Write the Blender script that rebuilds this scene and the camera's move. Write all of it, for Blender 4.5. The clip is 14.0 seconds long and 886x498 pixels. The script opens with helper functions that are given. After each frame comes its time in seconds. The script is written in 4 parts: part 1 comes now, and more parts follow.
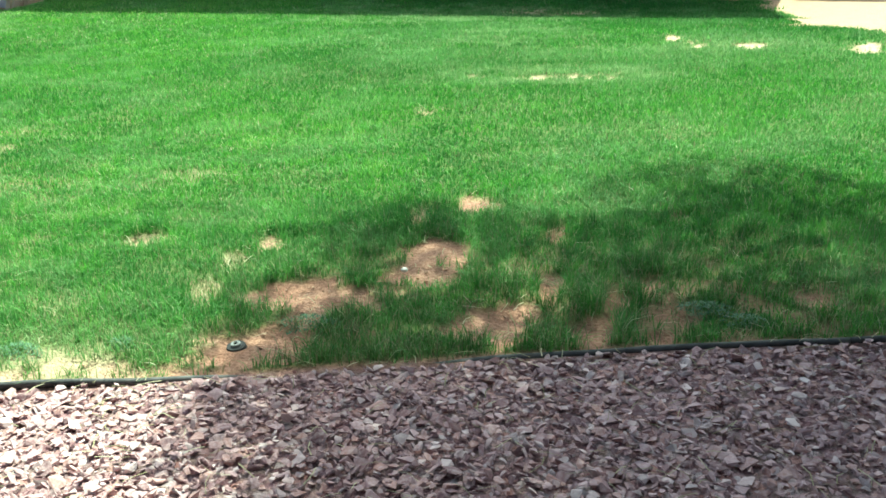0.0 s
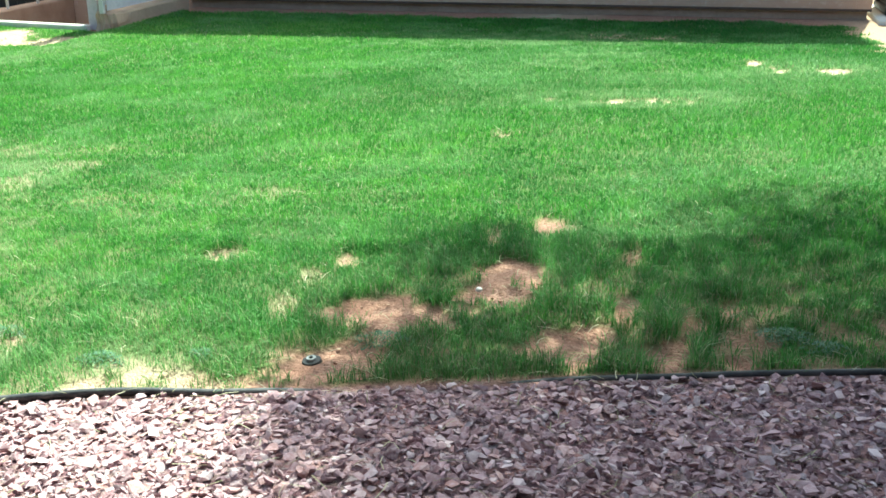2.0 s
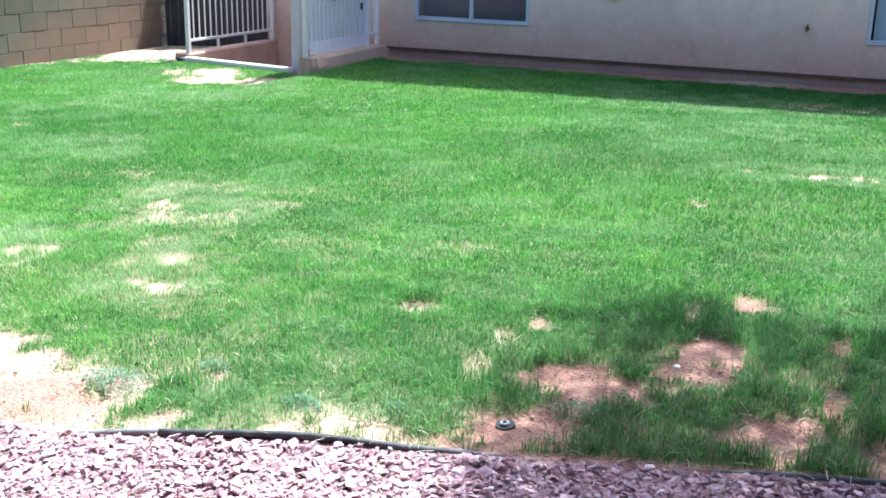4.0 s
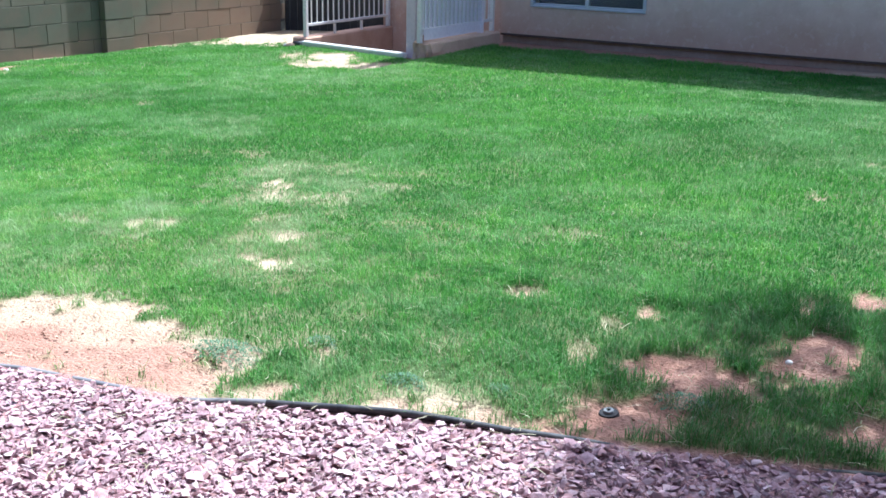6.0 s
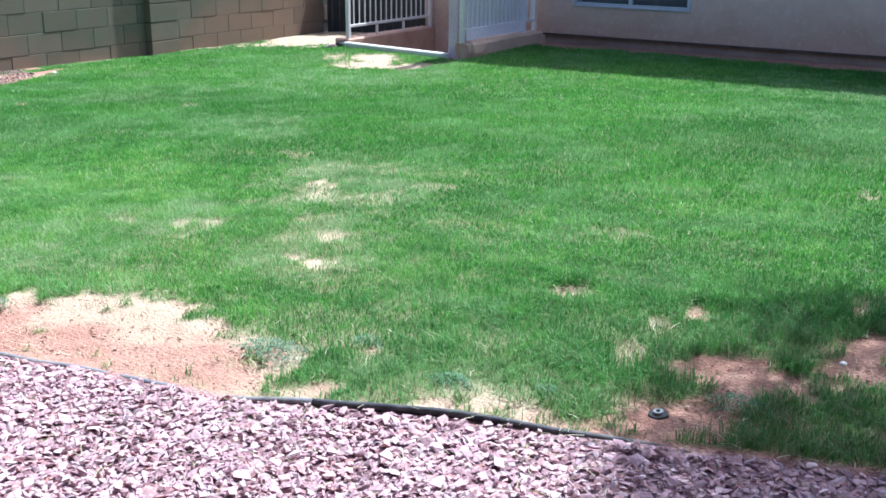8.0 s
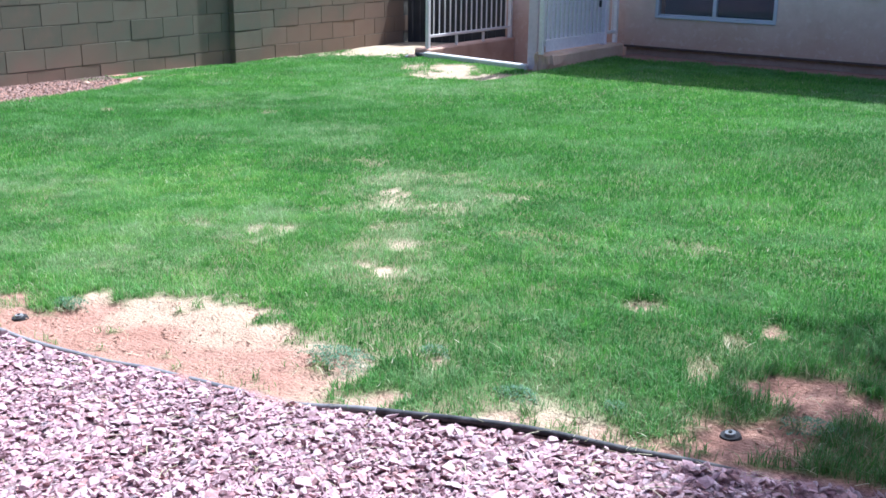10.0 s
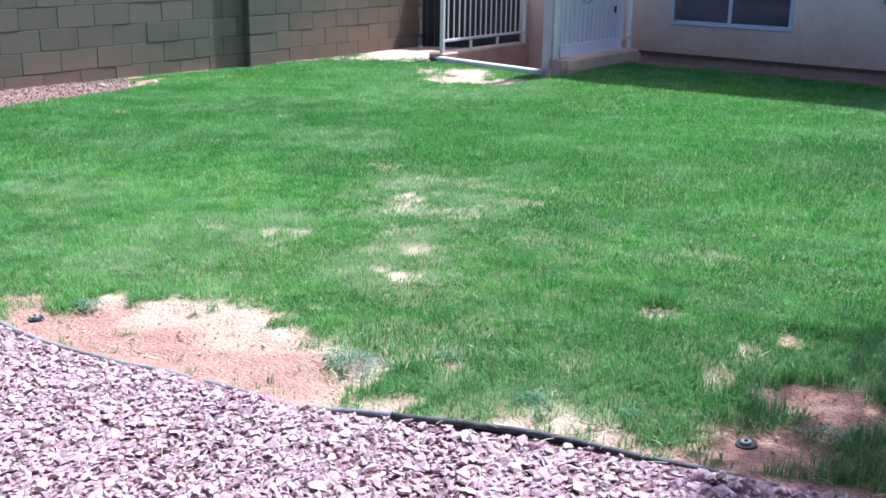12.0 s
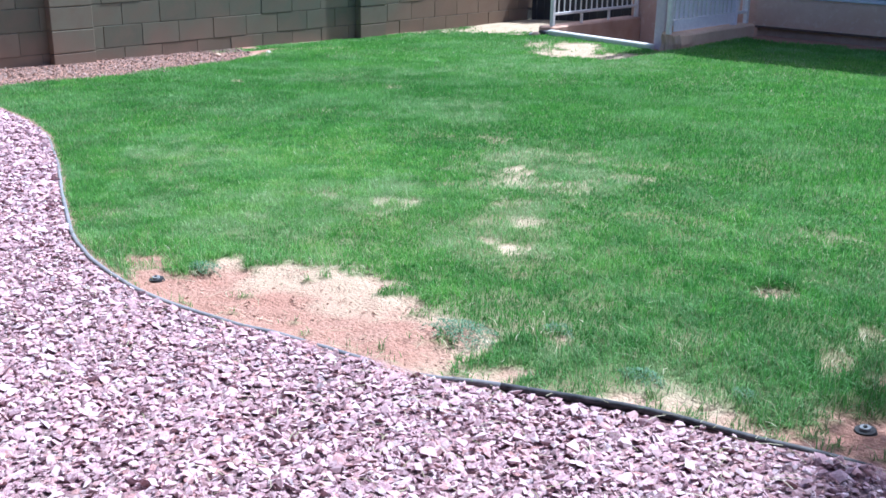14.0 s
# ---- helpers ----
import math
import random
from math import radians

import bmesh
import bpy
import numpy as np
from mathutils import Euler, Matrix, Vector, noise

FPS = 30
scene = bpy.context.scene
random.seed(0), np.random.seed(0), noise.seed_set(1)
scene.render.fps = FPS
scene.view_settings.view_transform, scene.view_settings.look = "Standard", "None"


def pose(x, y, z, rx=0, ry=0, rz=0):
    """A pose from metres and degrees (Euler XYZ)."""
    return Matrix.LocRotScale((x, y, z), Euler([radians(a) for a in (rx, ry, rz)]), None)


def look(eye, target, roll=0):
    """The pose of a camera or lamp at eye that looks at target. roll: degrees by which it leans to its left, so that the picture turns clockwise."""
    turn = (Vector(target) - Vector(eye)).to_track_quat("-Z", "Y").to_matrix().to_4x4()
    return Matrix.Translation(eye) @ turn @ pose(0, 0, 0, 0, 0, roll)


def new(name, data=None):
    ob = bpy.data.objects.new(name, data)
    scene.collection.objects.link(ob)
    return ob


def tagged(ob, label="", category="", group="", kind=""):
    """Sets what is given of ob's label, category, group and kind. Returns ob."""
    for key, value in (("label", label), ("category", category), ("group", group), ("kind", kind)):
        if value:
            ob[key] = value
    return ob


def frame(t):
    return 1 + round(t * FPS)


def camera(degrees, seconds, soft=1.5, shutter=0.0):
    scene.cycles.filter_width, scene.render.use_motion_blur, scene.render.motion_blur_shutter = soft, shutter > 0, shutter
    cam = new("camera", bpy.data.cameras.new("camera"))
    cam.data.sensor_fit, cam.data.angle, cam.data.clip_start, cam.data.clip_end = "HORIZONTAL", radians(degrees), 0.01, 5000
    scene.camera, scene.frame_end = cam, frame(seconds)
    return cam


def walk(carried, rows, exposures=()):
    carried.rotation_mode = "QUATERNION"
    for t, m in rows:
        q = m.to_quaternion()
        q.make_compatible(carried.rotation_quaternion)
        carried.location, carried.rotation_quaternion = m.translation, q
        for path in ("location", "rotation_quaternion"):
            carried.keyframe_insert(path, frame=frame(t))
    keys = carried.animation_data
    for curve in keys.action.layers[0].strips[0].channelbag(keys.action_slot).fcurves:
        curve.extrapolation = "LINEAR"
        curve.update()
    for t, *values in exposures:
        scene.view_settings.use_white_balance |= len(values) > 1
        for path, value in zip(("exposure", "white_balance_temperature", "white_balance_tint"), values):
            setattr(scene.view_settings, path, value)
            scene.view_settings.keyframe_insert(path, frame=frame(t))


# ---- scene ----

# ================= camera and walk =================
cam = camera(45.7, 14.0, soft=1.6)
ROWS = [
    (0, 0.000, -0.000, 1.095, 9.68, -20.80, 0.31),
    (0.3, 0.002, 0.005, 1.092, 8.74, -21.27, 0.15),
    (0.5, 0.003, 0.008, 1.090, 8.37, -20.95, -0.09),
    (0.7, -0.001, 0.004, 1.094, 9.37, -20.87, 0.57),
    (1, -0.006, -0.002, 1.101, 10.82, -20.11, -0.58),
    (1.3, -0.023, -0.013, 1.098, 12.05, -19.77, -0.78),
    (1.5, -0.034, -0.020, 1.095, 13.07, -20.05, -0.88),
    (1.7, -0.022, -0.017, 1.091, 13.99, -19.77, -0.40),
    (2, -0.004, -0.012, 1.085, 13.82, -19.44, 0.56),
    (2.3, -0.016, 0.000, 1.092, 11.78, -20.02, -0.16),
    (2.5, -0.023, 0.009, 1.097, 11.28, -20.68, 0.20),
    (2.7, -0.027, 0.007, 1.098, 11.55, -20.01, -0.23),
    (3, -0.032, 0.004, 1.101, 12.63, -19.14, -0.48),
    (3.3, -0.050, 0.000, 1.120, 14.53, -20.61, -0.75),
    (3.5, -0.062, -0.003, 1.132, 16.34, -18.78, -0.65),
    (3.6, -0.076, 0.006, 1.131, 17.22, -17.73, -0.85),
    (3.7, -0.087, -0.003, 1.123, 19.42, -16.50, -1.45),
    (3.9, -0.105, -0.014, 1.115, 22.05, -16.52, -1.20),
    (4, -0.107, -0.020, 1.119, 23.77, -16.77, -1.12),
    (4.2, -0.104, -0.019, 1.116, 26.35, -16.92, -1.20),
    (6.3, -0.108, -0.022, 1.103, 30.33, -17.93, -1.34),
    (6.5, -0.104, -0.022, 1.105, 30.60, -18.43, -1.47),
    (7, -0.122, -0.027, 1.101, 31.14, -17.93, -1.09),
    (9.5, -0.131, 0.017, 1.081, 34.66, -17.19, -0.67),
    (10, -0.130, 0.019, 1.080, 36.37, -16.92, -0.59),
    (10.5, -0.143, 0.012, 1.083, 37.08, -16.64, -0.73),
    (11, -0.141, 0.009, 1.080, 37.31, -16.64, -0.69),
    (11.5, -0.140, 0.015, 1.078, 36.74, -16.85, -0.61),
    (12, -0.139, 0.014, 1.082, 37.12, -16.70, -0.87),
    (12.5, -0.140, 0.016, 1.077, 37.41, -17.23, -0.87),
    (13, -0.144, 0.011, 1.076, 39.07, -18.44, -0.81),
    (13.5, -0.149, 0.007, 1.081, 40.54, -18.53, -0.74),
    (14, -0.159, -0.011, 1.075, 42.84, -18.17, -0.77),
]
walk(cam, [(t, pose(x, y, z, 90 + pitch, roll, yaw)) for t, x, y, z, yaw, pitch, roll in ROWS],
     exposures=[(0.0, 1.74, 6350, -29), (2.0, 1.88, 6020, -20), (3.0, 1.93, 5830, -10), (3.6, 1.98, 5600, 2), (4.0, 1.95, 5400, 6), (6.5, 1.43, 5220, 5), (11.0, 1.34, 5100, 10), (12.5, 1.31, 5000, 10), (14.0, 1.19, 4990, 8)])

# ================= world and sun =================
SUN = Vector((0.10, 0.50, 0.90)).normalized()          # towards the sun
world = bpy.data.worlds.new("sky")
scene.world = world
world.use_nodes = True
wn, wl = world.node_tree.nodes, world.node_tree.links
sky = wn.new("ShaderNodeTexSky")
sky.sky_type, sky.sun_disc = "NISHITA", False
sky.sun_elevation = math.asin(SUN.z)
sky.sun_rotation = math.atan2(SUN.x, SUN.y)
sky.air_density, sky.dust_density, sky.altitude = 0.5, 4.0, 400
haze = wn.new("ShaderNodeMix")                         # bright dusty haze warms the sky
haze.data_type, haze.blend_type = "RGBA", "MULTIPLY"
haze.inputs[0].default_value, haze.inputs[7].default_value = 1.0, (1.09, 1.06, 1.04, 1.0)
wl.new(sky.outputs[0], haze.inputs[6])
wl.new(haze.outputs[2], wn["Background"].inputs[0])
wn["Background"].inputs[1].default_value = 0.15
sun = new("sun", bpy.data.lights.new("sun", "SUN"))
sun.data.energy, sun.data.angle, sun.data.color = 4.25, radians(0.7), (1.0, 0.96, 0.90)
sun.matrix_world = look((0, 0, 20), Vector((0, 0, 20)) - SUN)

# ================= materials =================
def mat(name, rough=0.8, metal=0.0, spec=0.3):
    m = bpy.data.materials.new(name)
    m.use_nodes = True
    b = m.node_tree.nodes["Principled BSDF"]
    b.inputs["Roughness"].default_value, b.inputs["Metallic"].default_value = rough, metal
    b.inputs["Specular IOR Level"].default_value = spec
    return m, m.node_tree.nodes, m.node_tree.links, b


def noise_tex(n, l, scale, detail=4.0, rough=0.6, coord="Object", stretch=None):
    tc = n.new("ShaderNodeTexCoord")
    t = n.new("ShaderNodeTexNoise")
    t.inputs["Scale"].default_value, t.inputs["Detail"].default_value, t.inputs["Roughness"].default_value = scale, detail, rough
    if stretch:
        mp = n.new("ShaderNodeMapping")
        mp.inputs["Scale"].default_value = stretch
        l.new(tc.outputs[coord], mp.inputs[0])
        l.new(mp.outputs[0], t.inputs["Vector"])
    else:
        l.new(tc.outputs[coord], t.inputs["Vector"])
    return t.outputs["Fac"]


def ramp(n, l, fac, stops):
    r = n.new("ShaderNodeValToRGB")
    el = r.color_ramp.elements
    while len(el) < len(stops):
        el.new(0.5)
    for e, (p, c) in zip(el, stops):
        e.position, e.color = p, (*c, 1.0)
    l.new(fac, r.inputs[0])
    return r.outputs[0]


def mix(n, l, fac, a, b, mode="MIX"):
    x = n.new("ShaderNodeMix")
    x.data_type, x.blend_type = "RGBA", mode
    for sock, v in ((x.inputs[0], fac), (x.inputs[6], a), (x.inputs[7], b)):
        if isinstance(v, (int, float)):
            sock.default_value = v
        elif isinstance(v, tuple):
            sock.default_value = (*v, 1.0)
        else:
            l.new(v, sock)
    return x.outputs[2]


def bump(n, l, b, height, strength, dist):
    bp = n.new("ShaderNodeBump")
    bp.inputs["Strength"].default_value, bp.inputs["Distance"].default_value = strength, dist
    l.new(height, bp.inputs["Height"])
    l.new(bp.outputs[0], b.inputs["Normal"])


def attr(n, name):
    a = n.new("ShaderNodeAttribute")
    a.attribute_name = name
    return a.outputs["Fac"]


def simple(name, c1, c2, scale=30.0, rough=0.7, metal=0.0, relief=0.0, dist=0.002, spec=0.3, fine=None):
    """A two-tone surface with grain at two scales and a little relief."""
    m, n, l, b = mat(name, rough, metal, spec)
    big, small = noise_tex(n, l, scale), noise_tex(n, l, scale * 9)
    col = mix(n, l, ramp(n, l, big, [(0.35, (0, 0, 0)), (0.65, (1, 1, 1))]), c1, c2)
    dark = tuple(0.8 * v for v in c1)
    col = mix(n, l, ramp(n, l, small, [(0.4, (0, 0, 0)), (0.75, (0.5, 0.5, 0.5))]), col, fine or dark)
    l.new(col, b.inputs["Base Color"])
    if relief:
        bump(n, l, b, small, relief, dist)
    return m


PURPLE = [(0.0, (0.125, 0.066, 0.077)), (0.16, (0.225, 0.121, 0.137)), (0.36, (0.370, 0.223, 0.241)), (0.56, (0.460, 0.307, 0.335)), (0.68, (0.360, 0.189, 0.176)), (0.78, (0.440, 0.265, 0.259)), (0.87, (0.360, 0.293, 0.309)), (0.94, (0.560, 0.406, 0.416)), (1.0, (0.700, 0.567, 0.584))]
RUST = [(0.0, (0.105, 0.064, 0.052)), (0.4, (0.17, 0.105, 0.086)), (0.85, (0.235, 0.150, 0.124)), (1.0, (0.34, 0.255, 0.215))]


def make_ground():
    m, n, l, b = mat("ground", 0.95, 0.0, 0.1)
    a, c, f = noise_tex(n, l, 1.3), noise_tex(n, l, 9.0), noise_tex(n, l, 90.0, 3)
    soil = mix(n, l, ramp(n, l, c, [(0.35, (0, 0, 0)), (0.65, (1, 1, 1))]), (0.365, 0.198, 0.142), (0.43, 0.262, 0.192))
    soil = mix(n, l, ramp(n, l, f, [(0.40, (0, 0, 0)), (0.66, (0.9, 0.9, 0.9))]), soil, (0.26, 0.140, 0.100))
    pale = mix(n, l, ramp(n, l, c, [(0.4, (0, 0, 0)), (0.7, (1, 1, 1))]), (0.48, 0.385, 0.265), (0.41, 0.305, 0.205))
    col = mix(n, l, attr(n, "sand"), soil, pale)
    thatch = mix(n, l, a, (0.11, 0.145, 0.05), (0.08, 0.145, 0.042))
    col = mix(n, l, attr(n, "lawn"), col, thatch)
    vor = n.new("ShaderNodeTexVoronoi")
    vor.inputs["Scale"].default_value = 38.0
    l.new(n.new("ShaderNodeTexCoord").outputs["Object"], vor.inputs["Vector"])
    sepc = n.new("ShaderNodeSeparateColor")
    l.new(vor.outputs["Color"], sepc.inputs[0])
    bed = ramp(n, l, sepc.outputs[0], PURPLE)
    bed = mix(n, l, ramp(n, l, vor.outputs["Distance"], [(0.45, (0, 0, 0)), (0.8, (1, 1, 1))]), bed, (0.22, 0.15, 0.145))
    col = mix(n, l, attr(n, "gravel"), col, bed)
    l.new(col, b.inputs["Base Color"])
    bump(n, l, b, mix(n, l, 0.5, noise_tex(n, l, 28.0, 6, 0.7), f), 1.0, 0.03)
    return m


def make_grass():
    m, n, l, b = mat("grass_blades", 0.6, 0.0, 0.28)
    tint, dry = attr(n, "tint"), attr(n, "dry")
    green = ramp(n, l, tint, [(0.0, (0.047, 0.154, 0.027)), (0.45, (0.083, 0.264, 0.036)), (0.8, (0.146, 0.366, 0.050)), (1.0, (0.25, 0.41, 0.098))])
    straw = ramp(n, l, tint, [(0.0, (0.24, 0.215, 0.12)), (0.5, (0.42, 0.395, 0.24)), (1.0, (0.60, 0.575, 0.41))])
    green = mix(n, l, attr(n, "wan"), green, (0.245, 0.420, 0.165))
    col = mix(n, l, dry, green, straw)
    l.new(col, b.inputs["Base Color"])
    tr = n.new("ShaderNodeBsdfTranslucent")
    l.new(col, tr.inputs[0])
    ms = n.new("ShaderNodeMixShader")
    ms.inputs[0].default_value = 0.42
    l.new(b.outputs[0], ms.inputs[1])
    l.new(tr.outputs[0], ms.inputs[2])
    l.new(ms.outputs[0], n["Material Output"].inputs[0])
    return m


def make_stone(name, stops, by_object=False, rough=0.85):
    """Crushed stone: the colour goes by the piece, with mineral grain and dust."""
    m, n, l, b = mat(name, rough, 0.0, 0.25)
    if by_object:
        r = n.new("ShaderNodeObjectInfo").outputs["Random"]
    else:
        r = n.new("ShaderNodeNewGeometry").outputs["Random Per Island"]
    col = ramp(n, l, r, stops)
    f, g = noise_tex(n, l, 130.0, 4), noise_tex(n, l, 30.0, 3)
    col = mix(n, l, ramp(n, l, f, [(0.4, (0, 0, 0)), (0.75, (0.55, 0.55, 0.55))]), col, stops[-1][1])
    col = mix(n, l, ramp(n, l, g, [(0.35, (0.22, 0.22, 0.22)), (0.6, (0, 0, 0))]), col, stops[2][1])
    l.new(col, b.inputs["Base Color"])
    bump(n, l, b, f, 0.6, 0.003)
    return m



def make_stucco():
    m, n, l, b = mat("stucco", 0.92, 0.0, 0.15)
    big, mid, fine = noise_tex(n, l, 1.1, 5), noise_tex(n, l, 14.0, 5), noise_tex(n, l, 120.0, 3)
    swirl = noise_tex(n, l, 5.5, 6, 0.7)
    col = mix(n, l, ramp(n, l, big, [(0.35, (0, 0, 0)), (0.65, (1, 1, 1))]), (0.75, 0.585, 0.48), (0.82, 0.68, 0.58))
    rust = ramp(n, l, swirl, [(0.42, (0, 0, 0)), (0.72, (0.38, 0.38, 0.38))])
    col = mix(n, l, rust, col, (0.46, 0.33, 0.245))
    # splashed red soil low on the wall, in ragged blots
    geo, sep = n.new("ShaderNodeNewGeometry"), n.new("ShaderNodeSeparateXYZ")
    l.new(geo.outputs["Position"], sep.inputs[0])
    ad = n.new("ShaderNodeMath")
    ad.operation = "MULTIPLY_ADD"
    l.new(big, ad.inputs[0])
    ad.inputs[1].default_value = -1.1
    l.new(sep.outputs["Z"], ad.inputs[2])
    mr = n.new("ShaderNodeMapRange")
    mr.inputs[1].default_value, mr.inputs[2].default_value, mr.inputs[3].default_value, mr.inputs[4].default_value = -0.62, 0.06, 0.75, 0.0
    l.new(ad.outputs[0], mr.inputs[0])
    col = mix(n, l, mr.outputs[0], col, (0.47, 0.275, 0.185))
    chalk = ramp(n, l, mid, [(0.54, (0, 0, 0)), (0.74, (0.4, 0.4, 0.4))])
    col = mix(n, l, chalk, col, (0.78, 0.68, 0.59))
    l.new(col, b.inputs["Base Color"])
    bump(n, l, b, mix(n, l, 0.45, mix(n, l, 0.5, swirl, mid), fine), 0.9, 0.012)
    return m


def make_block():
    m, n, l, b = mat("concrete_block", 0.95, 0.0, 0.1)
    r = n.new("ShaderNodeObjectInfo").outputs["Random"]
    col = ramp(n, l, r, [(0.0, (0.108, 0.110, 0.078)), (0.35, (0.128, 0.128, 0.092)), (0.7, (0.144, 0.140, 0.100)), (1.0, (0.170, 0.156, 0.112))])
    pits, blot = noise_tex(n, l, 160.0, 3, 0.6, "Object"), noise_tex(n, l, 6.0, 5)
    col = mix(n, l, ramp(n, l, blot, [(0.4, (0, 0, 0)), (0.7, (0.7, 0.7, 0.7))]), col, (0.155, 0.125, 0.09))
    # iron-red bloom left by sprinklers on the low courses, broken up by its own noise
    geo, sep = n.new("ShaderNodeNewGeometry"), n.new("ShaderNodeSeparateXYZ")
    l.new(geo.outputs["Position"], sep.inputs[0])
    nz = n.new("ShaderNodeTexNoise")
    nz.inputs["Scale"].default_value = 1.6
    l.new(geo.outputs["Position"], nz.inputs["Vector"])
    ad = n.new("ShaderNodeMath")
    ad.operation = "MULTIPLY_ADD"
    l.new(nz.outputs["Fac"], ad.inputs[0])
    ad.inputs[1].default_value = -0.8
    l.new(sep.outputs["Z"], ad.inputs[2])
    # past y 8.3 extra red paints in the warm bounced light
    far = n.new("ShaderNodeMapRange")
    far.inputs[1].default_value, far.inputs[2].default_value, far.inputs[3].default_value, far.inputs[4].default_value = 8.3, 10.5, 0.0, -0.45
    l.new(sep.outputs["Y"], far.inputs[0])
    sm = n.new("ShaderNodeMath")
    l.new(ad.outputs[0], sm.inputs[0])
    l.new(far.outputs[0], sm.inputs[1])
    ad = sm
    mr = n.new("ShaderNodeMapRange")
    mr.inputs[1].default_value, mr.inputs[2].default_value, mr.inputs[3].default_value, mr.inputs[4].default_value = -0.74, -0.50, 0.5, 0.0
    l.new(ad.outputs[0], mr.inputs[0])
    col = mix(n, l, mr.outputs[0], col, (0.235, 0.145, 0.105))
    l.new(col, b.inputs["Base Color"])
    bump(n, l, b, pits, 0.8, 0.004)
    return m


def make_glass():
    m, n, l, b = mat("window_glass", 0.03, 0.0, 0.5)
    b.inputs["Transmission Weight"].default_value = 1.0
    b.inputs["Base Color"].default_value = (0.80, 0.86, 0.90, 1)
    b.inputs["IOR"].default_value = 1.16
    return m


def make_leaf():
    m, n, l, b = mat("tree_leaf", 0.5, 0.0, 0.3)
    r = n.new("ShaderNodeNewGeometry").outputs["Random Per Island"]
    l.new(ramp(n, l, r, [(0.0, (0.035, 0.085, 0.02)), (1.0, (0.09, 0.16, 0.045))]), b.inputs["Base Color"])
    return m


M_GROUND, M_GRASS = make_ground(), make_grass()
M_GRAVEL, M_STONE = make_stone("crushed_stone", PURPLE), make_stone("loose_stone", PURPLE, True)
M_MULCH = make_stone("rust_gravel", RUST)
M_STUCCO, M_BLOCK, M_GLASS, M_LEAF = make_stucco(), make_block(), make_glass(), make_leaf()
M_MORTAR = simple("mortar", (0.055, 0.053, 0.045), (0.20, 0.19, 0.155), 2.2, 0.95, relief=0.5)
M_FOUND = simple("foundation_concrete", (0.60, 0.435, 0.315), (0.49, 0.335, 0.235), 3, 0.95, relief=0.6, dist=0.006)
M_REDWALL = simple("soil_stained_cement", (0.54, 0.35, 0.255), (0.42, 0.255, 0.18), 4, 0.95, relief=0.6, dist=0.006, fine=(0.46, 0.33, 0.26))
M_BASE = simple("foundation_edge", (0.40, 0.28, 0.21), (0.48, 0.35, 0.27), 3, 0.95, relief=0.6, dist=0.006)
# dark brown carries the thin shadow line under the stucco edge
M_SCREED = simple("shadow_line_screed", (0.085, 0.058, 0.046), (0.12, 0.08, 0.062), 6, 0.8, relief=0.2)
M_EDGING = simple("black_plastic", (0.018, 0.020, 0.024), (0.075, 0.075, 0.08), 3, 0.6, relief=0.2, spec=0.3, fine=(0.17, 0.16, 0.155))
M_DUSTY = simple("dusty_plastic", (0.13, 0.13, 0.145), (0.20, 0.195, 0.20), 3, 0.8, relief=0.2, fine=(0.28, 0.25, 0.24))
M_ALU = simple("white_aluminium", (0.46, 0.475, 0.51), (0.54, 0.55, 0.58), 5, 0.4, relief=0.05, fine=(0.4, 0.43, 0.46))
M_IRON = simple("white_painted_iron", (0.68, 0.65, 0.61), (0.76, 0.73, 0.70), 7, 0.45, relief=0.15, fine=(0.48, 0.42, 0.37))
M_SHEET = simple("pale_steel_sheet", (0.80, 0.74, 0.77), (0.86, 0.80, 0.83), 4, 0.5, relief=0.08, fine=(0.62, 0.56, 0.60))
M_POST = simple("lilac_grey_steel", (0.55, 0.47, 0.51), (0.62, 0.54, 0.58), 4, 0.5, relief=0.08, fine=(0.42, 0.38, 0.41))
M_DARK = simple("charcoal_metal", (0.030, 0.032, 0.036), (0.045, 0.046, 0.05), 6, 0.5, relief=0.1)
M_CASE = simple("dark_grey_enamel", (0.055, 0.065, 0.075), (0.075, 0.085, 0.095), 5, 0.45, relief=0.05)
M_PAD = simple("pale_concrete", (0.62, 0.59, 0.54), (0.70, 0.67, 0.62), 6, 0.9, relief=0.3)
M_WHITE = simple("white_vinyl", (0.74, 0.72, 0.69), (0.80, 0.79, 0.77), 8, 0.5, relief=0.1, fine=(0.6, 0.55, 0.5))
# navy this dark holds the room's dimness and the panes' sky reflection
M_ROOM = simple("dim_room_navy", (0.05, 0.078, 0.125), (0.065, 0.095, 0.145), 3, 0.9)
M_BLIND = simple("pale_blind", (0.66, 0.70, 0.72), (0.72, 0.75, 0.77), 6, 0.6)
M_RUBBER = simple("black_rubber", (0.015, 0.015, 0.016), (0.03, 0.03, 0.03), 40, 0.6, relief=0.2)
M_GREY = simple("grey_plastic", (0.20, 0.21, 0.21), (0.27, 0.27, 0.27), 50, 0.6)
M_BRASS = simple("aged_brass", (0.20, 0.14, 0.07), (0.12, 0.09, 0.06), 40, 0.45, metal=0.8, relief=0.2)
M_BARK = simple("bark", (0.12, 0.085, 0.06), (0.20, 0.15, 0.11), 10, 0.95, relief=1.0, dist=0.02)
M_TILE = simple("roof_tile", (0.30, 0.16, 0.10), (0.38, 0.22, 0.15), 4, 0.85, relief=0.4)
M_WOODWORK = simple("painted_fascia", (0.38, 0.29, 0.22), (0.43, 0.34, 0.27), 5, 0.7, relief=0.2)

